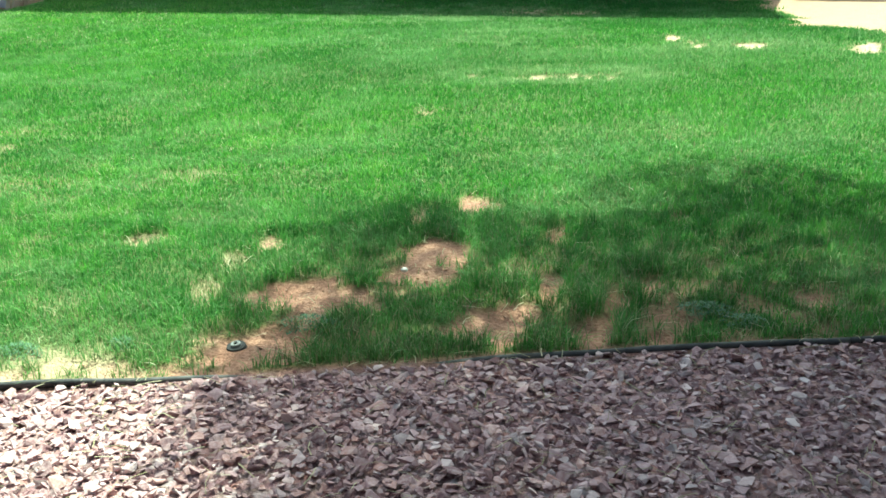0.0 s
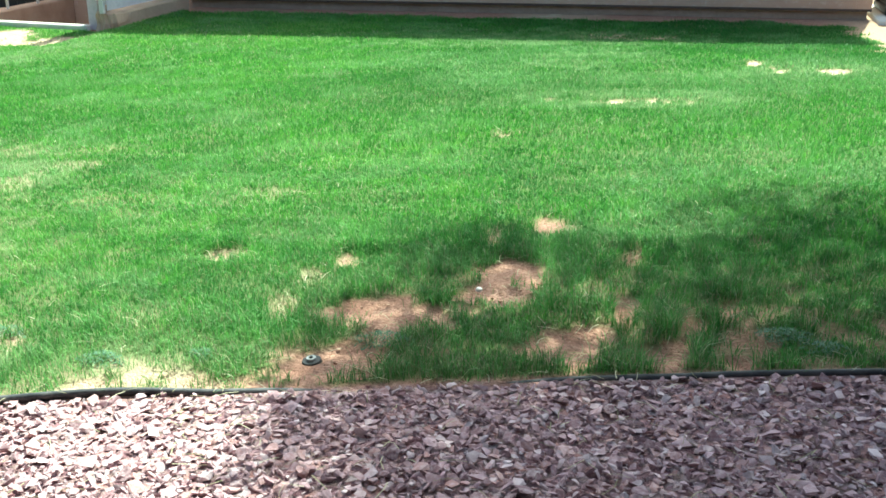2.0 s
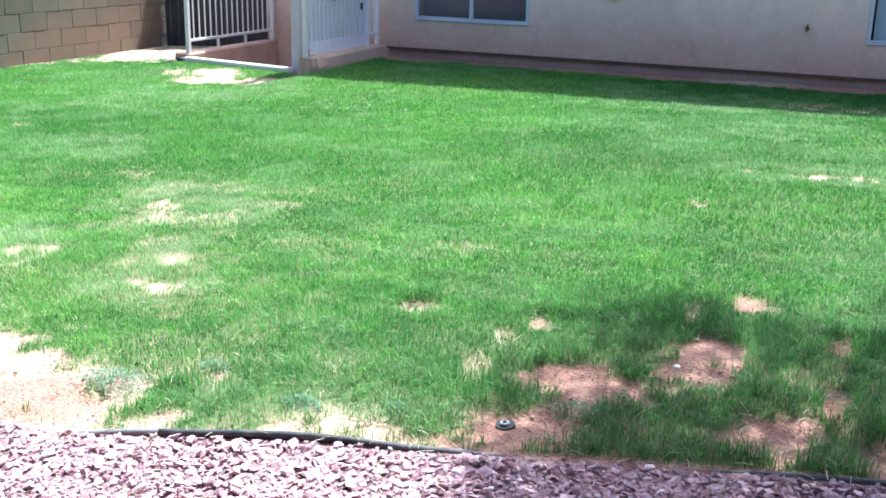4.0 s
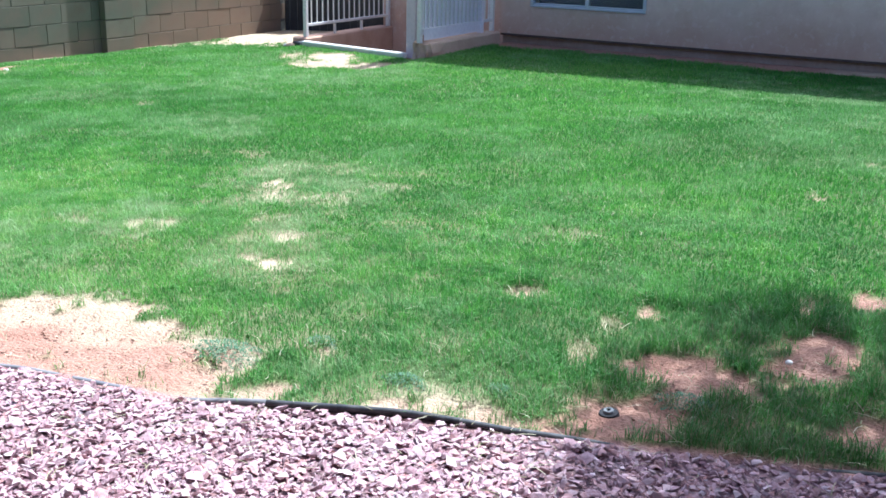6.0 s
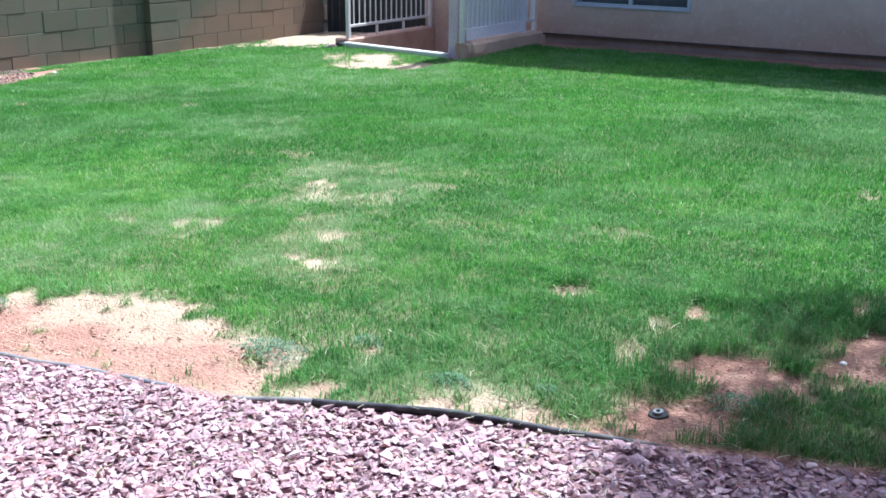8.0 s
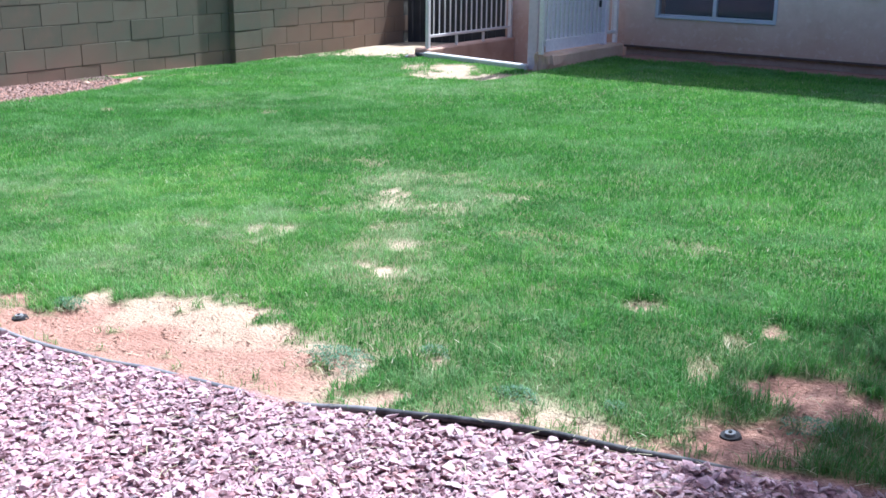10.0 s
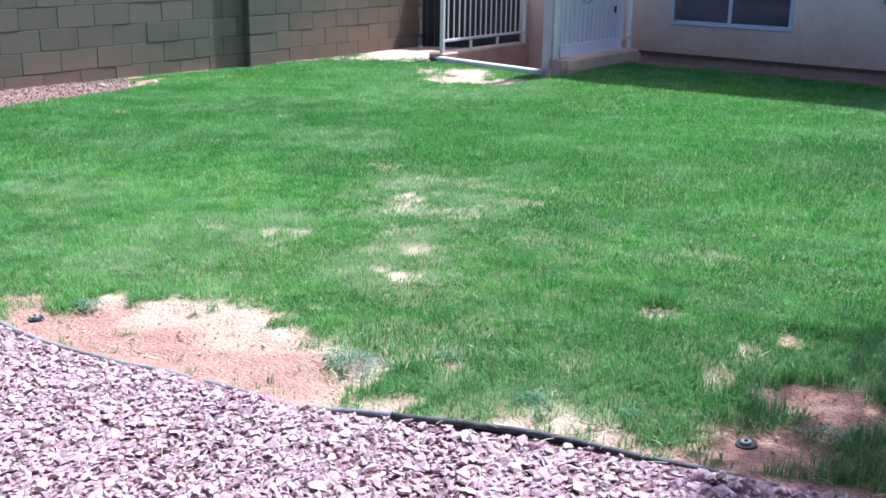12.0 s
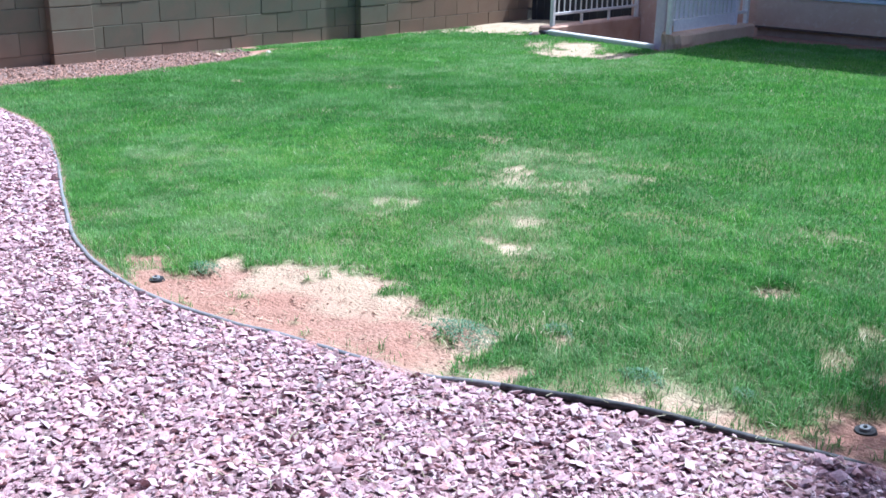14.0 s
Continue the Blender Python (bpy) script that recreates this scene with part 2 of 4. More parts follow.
# ================= helpers for building =================
def box(bm, x0, x1, y0, y1, z0, z1, r=0.0):
    v = [bm.verts.new((x, y, z)) for z in (z0, z1) for y in (y0, y1) for x in (x0, x1)]
    f = [bm.faces.new([v[i] for i in q]) for q in ((0, 2, 3, 1), (4, 5, 7, 6), (0, 1, 5, 4), (2, 6, 7, 3), (0, 4, 6, 2), (1, 3, 7, 5))]
    if r:
        ed = list({e for q in f for e in q.edges})
        bmesh.ops.bevel(bm, geom=ed, offset=r, segments=1, affect="EDGES", profile=0.5)
    return v


def tube(bm, a, b, r0, r1=None, seg=8):
    """A round bar from a to b."""
    a, b = Vector(a), Vector(b)
    d = b - a
    rot = d.to_track_quat("Z", "Y").to_matrix().to_4x4()
    bmesh.ops.create_cone(bm, cap_ends=True, segments=seg, radius1=r0, radius2=r0 if r1 is None else r1, depth=d.length,
                          matrix=Matrix.Translation((a + b) / 2) @ rot)


def mesh_of(name, bm, material, smooth=False):
    me = bpy.data.meshes.new(name)
    bmesh.ops.recalc_face_normals(bm, faces=bm.faces)
    bm.to_mesh(me)
    bm.free()
    me.materials.append(material)
    if smooth:
        me.shade_smooth()
    return me


def part(name, bm, material, parent=None, label="", smooth=False):
    ob = new(name, mesh_of(name, bm, material, smooth))
    ob.parent = parent
    if label:
        ob["label"] = label
    return ob


def one_box(name, dims, material, parent=None, label="", r=0.0):
    bm = bmesh.new()
    box(bm, *dims, r=r)
    return part(name, bm, material, parent, label)


def big_mesh(name, co, faces, material, attrs=(), smooth=False):
    """A mesh from arrays: co (n, 3), faces (m, 3), point attributes as (name, values)."""
    me = bpy.data.meshes.new(name)
    me.vertices.add(len(co))
    me.vertices.foreach_set("co", np.ascontiguousarray(co, np.float32).ravel())
    k = faces.shape[1]
    me.loops.add(len(faces) * k)
    me.loops.foreach_set("vertex_index", np.ascontiguousarray(faces, np.int32).ravel())
    me.polygons.add(len(faces))
    me.polygons.foreach_set("loop_start", np.arange(0, len(faces) * k, k, dtype=np.int32))
    me.update(calc_edges=True)
    for nm, val in attrs:
        me.attributes.new(nm, "FLOAT", "POINT").data.foreach_set("value", np.ascontiguousarray(val, np.float32))
    me.materials.append(material)
    if smooth:
        me.shade_smooth()
    else:
        me.shade_flat()
    return new(name, me)


def vnoise(x, y, s, seed=0):
    """Smooth value noise in 0..1 with cells of s metres."""
    X, Y = np.asarray(x) / s, np.asarray(y) / s
    i, j = np.floor(X), np.floor(Y)
    u, v = X - i, Y - j
    u, v = u * u * (3 - 2 * u), v * v * (3 - 2 * v)

    def hsh(a, b):
        q = np.sin(a * 127.1 + b * 311.7 + seed * 74.7) * 43758.5453
        return q - np.floor(q)
    return (hsh(i, j) * (1 - u) + hsh(i + 1, j) * u) * (1 - v) + (hsh(i, j + 1) * (1 - u) + hsh(i + 1, j + 1) * u) * v


def fnoise(x, y, s, seed=0):
    return 0.5 * vnoise(x, y, s, seed) + 0.3 * vnoise(x, y, s / 2.1, seed + 5) + 0.2 * vnoise(x, y, s / 4.3, seed + 9)


def step(a, b, v):
    t = np.clip((v - a) / (b - a), 0, 1)
    return t * t * (3 - 2 * t)


# ================= the plan =================
HOUSE_Y, WALL_X = 10.55, -9.155                  # faces of the house and of the block wall
CURB_X, RAIL_X = -5.42, -7.30                    # the two low walls beside the sunken passage
HOUSE_X1, WEEP, SILL = 1.47, -0.10, 0.20
PIT = (RAIL_X, CURB_X - 0.2, 9.45, 11.3)
EDGE_X = [-9.6, -8.0, -6.92, -6.37, -5.75, -4.96, -4.38, -3.66, -3.35, -3.07, -2.83, -2.56, -2.19, -1.83, -1.47, -1.13, -0.79, -0.35, 0.07, 0.63, 1.6, 4.0]
EDGE_Y = [3.02, 3.08, 3.04, 2.95, 2.77, 2.41, 2.12, 1.78, 1.68, 1.63, 1.61, 1.63, 1.69, 1.74, 1.85, 1.94, 2.02, 2.14, 2.24, 2.33, 2.45, 2.75]


def edge_y(x):
    """The line of the plastic edging between lawn and gravel, smoothed."""
    x = np.asarray(x, float)
    return sum(np.interp(x + d, EDGE_X, EDGE_Y) for d in (-0.12, -0.06, 0.0, 0.06, 0.12)) / 5


# bare and thin places in the lawn: x, y, half width, half depth, turn in degrees, strength
BARE_TREE = [
    (-0.82, 2.52, 0.15, 0.078, 17, 1), (-0.74, 2.48, 0.138, 0.078, 15, 1), (-0.63, 2.43, 0.062, 0.039, 14, 1), (-0.76, 2.36, 0.045, 0.07, 17, 1),
    (-0.79, 2.22, 0.075, 0.078, 18, 1), (-0.87, 2.13, 0.1, 0.078, 20, 1), (-0.85, 2.06, 0.163, 0.026, 20, 0.9), (-0.51, 2.85, 0.088, 0.091, 10, 1),
    (-0.52, 2.68, 0.112, 0.104, 11, 1), (-0.29, 2.34, 0.088, 0.104, 7, 1), (-0.23, 2.42, 0.05, 0.078, 6, 0.9), (-0.16, 2.6, 0.025, 0.078, 4, 0.9),
    (-0.04, 2.35, 0.05, 0.078, 2, 1), (-0.09, 2.36, 0.037, 0.039, 3, 0.8), (0.02, 2.51, 0.025, 0.091, 1, 0.9)]
BARE_SHADE = [
    (-0.45, 3.33, 0.068, 0.081, 8, 0.9), (-0.51, 3.39, 0.054, 0.041, 8, 0.7), (-0.63, 3.18, 0.027, 0.108, 11, 0.6), (0.16, 2.47, 0.041, 0.081, -2, 0.6),
    (0.11, 2.63, 0.027, 0.054, -1, 0.8), (0.11, 2.32, 0.027, 0.027, -1, 0.8), (0.19, 3.23, 0.041, 0.054, -2, 0.7), (-0.17, 3.04, 0.027, 0.135, 4, 0.6),
    (-0.26, 3.11, 0.027, 0.054, 5, 0.7), (0.51, 2.57, 0.081, 0.081, -9, 0.75), (0.52, 2.43, 0.068, 0.081, -10, 0.5), (-0.63, 2.28, 0.054, 0.041, 14, 0.4),
    (-0.56, 2.56, 0.068, 0.041, 12, 0.5), (0.05, 2.69, 0.027, 0.041, 0, 0.4), (0.35, 2.5, 0.041, 0.041, -6, 0.4), (0.28, 2.78, 0.041, 0.041, -4, 0.35)]
BARE_EDGE = [
    (-1.04, 2.9, 0.034, 0.057, 18, 0.85), (-1.1, 2.74, 0.034, 0.081, 20, 0.45), (-1.08, 2.49, 0.046, 0.092, 21, 0.5), (-1.46, 2.90, 0.065, 0.045, 24, 0.95),
    (-1.63, 3.62, 0.103, 0.081, 23, 0.3), (-1.36, 1.96, 0.057, 0.034, 33, 0.95), (-1.24, 2.01, 0.069, 0.046, 30, 0.95), (-1.14, 2.01, 0.057, 0.034, 28, 0.85),
    (-1.05, 2.01, 0.057, 0.023, 26, 0.7), (-1.67, 1.87, 0.081, 0.057, 40, 0.95), (-1.89, 2, 0.046, 0.092, 41, 0.85), (-1.69, 2.14, 0.057, 0.046, 36, 0.55),
    (-1.52, 1.96, 0.046, 0.023, 36, 0.5), (-1.45, 2.9, 0.057, 0.034, 26, 0.2), (-2.02, 2.06, 0.057, 0.069, 42, 0.6)]
BARE_DIRT = [
    (-2.75, 1.71, 0.28, 0.10, 0, 1), (-2.45, 1.72, 0.22, 0.10, 0, 1), (-3.02, 1.73, 0.10, 0.08, 0, 1),
    (-2.5, 1.91, 0.25, 0.25, 50, 1), (-2.17, 1.86, 0.2, 0.18, 47, 1), (-1.97, 1.83, 0.12, 0.12, 45, 1), (-2.83, 1.86, 0.15, 0.19, 54, 1),
    (-2.9, 1.76, 0.11, 0.11, 56, 1), (-2.75, 2.01, 0.17, 0.11, 51, 1), (-2.48, 2.1, 0.15, 0.11, 47, 1), (-2.26, 2.07, 0.08, 0.09, 45, 0.95),
    (-2.98, 1.99, 0.06, 0.08, 54, 0.9), (-3.16, 1.8, 0.09, 0.07, 58, 0.8), (-3.1, 1.72, 0.05, 0.06, 58, 0.7), (-1.86, 1.8, 0.06, 0.04, 43, 1)]
BARE_MID = [
    (-3.16, 3.77, 0.068, 0.189, 39, 0.8), (-2.83, 3.63, 0.162, 0.149, 37, 0.33), (-2.68, 3.97, 0.149, 0.081, 33, 0.34), (-3.83, 4.44, 0.081, 0.149, 40, 0.41),
    (-3.63, 4.08, 0.054, 0.108, 41, 0.33), (-3.4, 4.24, 0.054, 0.108, 38, 0.33), (-2.75, 3.27, 0.095, 0.081, 39, 0.37), (-2.54, 3.06, 0.068, 0.081, 38, 0.45),
    (-2.5, 2.81, 0.054, 0.068, 40, 0.7), (-2.38, 2.79, 0.054, 0.108, 39, 0.75), (-2.19, 2.69, 0.041, 0.041, 38, 0.37), (-3.14, 2.94, 0.081, 0.095, 45, 0.45),
    (-1.62, 3.55, 0.108, 0.068, 24, 0.23), (-2.35, 3.16, 0.054, 0.068, 35, 0.2), (-3.51, 2.86, 0.068, 0.081, 49, 0.25), (-3.42, 3.77, 0.054, 0.095, 41, 0.25)]
BARE_FAR = [
    (-0.89, 4.8, 0.06, 0.08, 10, 0.6), (-0.37, 5.61, 0.18, 0.07, 4, 0.8), (-0.78, 5.59, 0.05, 0.08, 8, 0.55), (-0.06, 5.64, 0.06, 0.08, 1, 0.5),
    (0.75, 6.57, 0.08, 0.11, -6, 0.9), (0.45, 6.69, 0.06, 0.15, -3, 0.8), (0.31, 7.02, 0.04, 0.19, -2, 0.8), (-0.72, 9.0, 0.24, 0.22, 4, 0.8),
    (-0.35, 9.05, 0.18, 0.16, 3, 0.6), (-6.91, 4.95, 0.05, 0.13, 53, 0.6), (-5.76, 5.55, 0.09, 0.15, 45, 0.55), (-5.26, 4.43, 0.07, 0.1, 49, 0.4),
    (1.41, 6.47, 0.09, 0.18, -11, 0.95)]
BARE_GATE = [
    (-6.43, 8.76, 0.24, 0.34, 36, 0.95), (-6.26, 8.38, 0.31, 0.29, 36, 0.9), (-5.76, 8.44, 0.42, 0.19, 34, 0.85), (-6.57, 8.43, 0.14, 0.2, 37, 0.5),
    (-8.41, 10.15, 0.58, 0.81, 39, 1), (-8.63, 9.77, 0.47, 0.52, 41, 0.8), (-7.7, 9.84, 0.2, 0.56, 38, 1), (-8.96, 9.32, 0.29, 0.27, 43, 0.6),
    (-8.50, 7.05, 0.30, 0.10, 50, 0.6), (-8.42, 6.4, 0.16, 0.12, 52, 0.5),
    (-5.62, 8.42, 0.30, 0.20, 33, 0.75), (-6.2, 8.7, 0.17, 0.2, 35, 0.6), (-6.87, 8.74, 0.15, 0.18, 38, 0.6)]


def patches(x, y, groups):
    """How bare the lawn is at x, y: 0 to 1, with ragged outlines."""
    x, y = np.asarray(x, float), np.asarray(y, float)
    out = np.zeros_like(x)
    rag = 0.75 * (fnoise(x, y, 0.17, 3) - 0.5) + 1.0 * (fnoise(x, y, 0.06, 8) - 0.5) + 0.45 * (vnoise(x, y, 0.018, 12) - 0.5)
    frag = 0.35 + 0.95 * step(0.40, 0.58, fnoise(x, y, 0.075, 44))         # lightly worn places break up
    x, y = x + 0.05 * (fnoise(x, y, 0.11, 111) - 0.5), y + 0.08 * (fnoise(x, y, 0.11, 117) - 0.5)
    for px, py, a, b, ang, s in (q for g in groups for q in g):
        reach = 2.2 * max(a, b)
        k = np.flatnonzero((np.abs(x - px) < reach) & (np.abs(y - py) < reach))
        c, sn = math.cos(radians(ang)), math.sin(radians(ang))
        dx, dy = x[k] - px, y[k] - py
        r = np.hypot((c * dx + sn * dy) / a, (c * dy - sn * dx) / b)
        b_ = s * (1 - step(0.92, 1.28, r + 1.15 * rag[k]))
        out[k] = np.maximum(out[k], b_ if s > 0.8 else b_ * frag[k])
    return out


ALL_BARE = (BARE_TREE, BARE_SHADE, BARE_EDGE, BARE_DIRT, BARE_MID, BARE_FAR, BARE_GATE)

# broad thin, pale stretches of lawn
PALE = [
    (-3.07, 3.85, 0.32, 0.58, 37, 1), (-2.51, 2.91, 0.23, 0.39, 39, 1), (-4.67, 4.99, 0.37, 0.45, 42, 0.8), (-3.26, 3, 0.26, 0.3, 46, 0.8),
    (-3.59, 2.83, 0.19, 0.25, 50, 0.7), (-4.78, 2.97, 0.26, 0.4, 57, 0.7), (-3.38, 2.38, 0.28, 0.34, 53, 0.7), (-5.45, 7.54, 0.59, 0.56, 35, 0.7),
    (-6.07, 6.9, 0.34, 0.59, 41, 0.6), (-6.59, 5.87, 0.51, 0.53, 47, 0.45), (-3.8, 2.39, 0.26, 0.26, 56, 0.7), (-1.35, 2.10, 0.28, 0.10, 16, 0.7),
    (-1.3, 8.76, 1.39, 0.59, 8, 0.7), (-0.7, 7.29, 0.46, 0.75, 5, 0.5), (-0.39, 5.68, 0.57, 0.26, 4, 0.6), (0.59, 6.63, 0.49, 0.35, -4, 0.7)]


def pale(x, y):
    return patches(x, y, (PALE,)) * (0.25 + 0.75 * step(0.36, 0.60, fnoise(x, y, 0.20, 91)))


def tufts(x, y):
    """Clumps left longer by the mower: round the bare soil under the tree and along the rim."""
    off = np.maximum(y - edge_y(x), 0)
    under = np.exp(-(((x + 0.1) / 0.95) ** 4 + ((y - 2.65) / 0.62) ** 4))
    rim = np.exp(-off / 0.22) * step(-1.5, -1.1, x)
    lone = sum(np.exp(-(((x - a) / 0.07) ** 2 + ((y - b) / 0.035) ** 2)) for a, b in ((-1.455, 2.99), (-1.03, 3.0), (-0.80, 5.70)))
    return np.clip((np.maximum(under, 0.8 * rim)) * step(0.46, 0.64, fnoise(x, y, 0.16, 151)) + 1.6 * lone, 0, 1.6)


def height(x, y):
    """The ground's height: it falls gently to the block wall and levels out along the house."""
    x, y = np.asarray(x, float), np.asarray(y, float)
    plane = 0.0347 * np.clip(x, -12, 6) - 0.0133 * (np.clip(y, -4, 12) - 3)
    base = np.interp(x, [-9.2, -7.6, -5.62, -5.35, 6.0], [-0.40, -0.32, -0.285, -0.205, -0.205])
    k = step(6.6, 9.6, y)
    bank = 0.035 * step(8.3, 8.9, y) * step(9.6, 9.4, y) * step(-7.6, -7.2, x) * step(-5.45, -5.75, x)      # soil banked against the sill
    return plane * (1 - k) + base * k + bank + 0.016 * (fnoise(x, y, 0.9, 21) - 0.5) + 0.006 * (vnoise(x, y, 0.13, 4) - 0.5)


def lawn_cover(x, y):
    """1 inside the lawn, 0 outside, soft at the rim."""
    wob = 0.25 * (fnoise(x, y, 0.5, 31) - 0.5)
    c = step(-0.01, 0.035, y - edge_y(x) - 0.008)
    left = np.interp(y, [2.0, 4.5, 5.7, 6.3, 6.8, 7.2, 12], [-8.0, -7.97, -8.12, -8.45, -8.75, -9.12, -9.12])
    c = c * step(-0.08, 0.08, x - left + wob * 0.7)
    c = np.maximum(c, step(6.0, 6.4, y) * step(8.9, 8.5, y) * step(0.0, 0.12, -8.72 + 0.5 * wob - x) * (vnoise(x, y, 0.35, 2) > 0.3))
    right = np.interp(y, [2, 6.6, 7.2, 7.9, 8.6, 11], [4.0, 2.4, 1.62, 1.22, 1.25, 1.3])
    c = c * step(-0.1, 0.1, right - x + wob * 2.5)
    c = c * step(-0.08, 0.08, 10.20 - y + wob * 2.4)
    inpit = (x > PIT[0] - 0.05) & (x < PIT[1] + 0.25) & (y > 9.36 - 0.25 * (x + 7.24))
    curb = (x > CURB_X - 0.26) & (x < CURB_X + 0.03) & (y > 8.96)
    return c * (1 - inpit) * (1 - curb)


def sward(x, y):
    """How thickly grass stands at x, y, with its bareness, its roughness near the rim and its thinness."""
    bare, cov = patches(x, y, ALL_BARE), lawn_cover(x, y)
    clump = fnoise(x, y, 0.09, 13)
    off = np.maximum(y - edge_y(x), 0)
    rim = np.exp(-off / 0.35) * (x > -3.6) * (1 - 0.6 * step(-0.9, -0.4, x))
    rough = np.exp(-off / 0.75) * step(-2.6, -2.0, x) * (1 - 0.45 * step(-0.9, -0.4, x))
    thin = fnoise(x, y, 0.8, 17)
    weak = step(0.5, 0.66, thin) * 0.15 + 0.42 * rim * step(0.40, 0.56, clump) + 0.40 * rough * step(0.42, 0.58, fnoise(x, y, 0.2, 27))
    weak = weak + 0.22 * step(-2.3, -1.0, -np.abs(x + 3.3)) * step(0.42, 0.6, fnoise(x, y, 0.33, 19)) * step(5.8, 4.8, y)
    worn = np.exp(-(((x - 0.15) / 1.0) ** 2 + ((y - 2.6) / 0.55) ** 2))
    weak = weak + 0.62 * worn * step(0.48, 0.58, fnoise(x, y, 0.11, 37)) + 0.26 * pale(x, y)
    bare = bare * (1 - 0.6 * np.clip(tufts(x, y) - 1, 0, 1))
    p = cov * (1 - np.clip(bare * 1.08, 0, 0.995)) * (1 - np.clip(weak, 0, 0.92)) * np.clip(0.45 + 1.05 * clump + 0.25 * step(3.8, 5.5, y), 0, 1.2)
    return p, bare, np.maximum(rim, 0.8 * rough), thin


# ================= ground =================
def build_ground():
    xs = np.concatenate([[-90, -50, -25, -14, -10.5], np.arange(-9.4, -3.45, 0.06), np.arange(-3.4, 0.81, 0.025), np.arange(0.85, 2.61, 0.06), [3.2, 4.2, 6, 10, 20, 45, 90]])
    ys = np.concatenate([[-90, -45, -20, -8, -4, -2, -1], np.arange(-0.5, 1.52, 0.06), np.arange(1.55, 3.21, 0.025), np.arange(3.25, 11.41, 0.06), [12.5, 14, 20, 45, 90]])
    for v in (PIT[0], PIT[1]):
        xs[np.argmin(abs(xs - v))] = v
    for v in (PIT[2], PIT[3]):
        ys[np.argmin(abs(ys - v))] = v
    X, Y = np.meshgrid(xs, ys)
    x, y = X.ravel(), Y.ravel()
    cover, (thick, bare, rim, thin) = lawn_cover(x, y), sward(x, y)
    z = height(x, y) - 0.012 * bare * cover + bare * (0.017 * (vnoise(x, y, 0.055, 14) - 0.5) + 0.012 * (vnoise(x, y, 0.17, 15) - 0.5))
    gravel = 1 - step(-0.03, 0.02, y - edge_y(x))
    z = z - 0.005 * gravel
    sand = np.clip(patches(x, y, (BARE_FAR, BARE_MID, BARE_GATE)) + 0.9 * pale(x, y) + 0.55 * step(0.9, 1.4, x) * step(6, 7, y) + step(-7.2, -7.7, x) * step(6.6, 7.4, y)
                   + (0.85 * step(0.46, 0.64, fnoise(x, y, 0.30, 77)) * step(-2.0, -1.8, x) + 0.5 * step(-2.0, -1.8, x) + 0.7 * bare * step(0.75, 0.35, bare)) * step(-0.9, -1.2, x)
                   + 0.75 * step(0.24, 0.40, y - edge_y(x) + 0.30 * (fnoise(x, y, 0.16, 78) - 0.5)) * step(-1.75, -2.0, x) * step(2.6, 2.4, y), 0, 1)
    nx, ny = len(xs), len(ys)
    i, j = np.meshgrid(np.arange(nx - 1), np.arange(ny - 1))
    i, j = i.ravel(), j.ravel()
    cx, cy = (xs[i] + xs[i + 1]) / 2, (ys[j] + ys[j + 1]) / 2
    ok = ~((cx > PIT[0]) & (cx < PIT[1]) & (cy > PIT[2]) & (cy < PIT[3]))
    i, j = i[ok], j[ok]
    f = np.stack([j * nx + i, j * nx + i + 1, (j + 1) * nx + i + 1, (j + 1) * nx + i], 1)
    thatch = np.clip(1.1 * thick + 0.30 * cover * (1 - bare) - 0.1, 0, 1)
    g = big_mesh("ground", np.stack([x, y, z], 1), f, M_GROUND, [("lawn", thatch), ("gravel", gravel), ("sand", sand)], True)
    tagged(g, "reddish sandy soil under a patchy garden lawn", "ground", kind="structure")


build_ground()


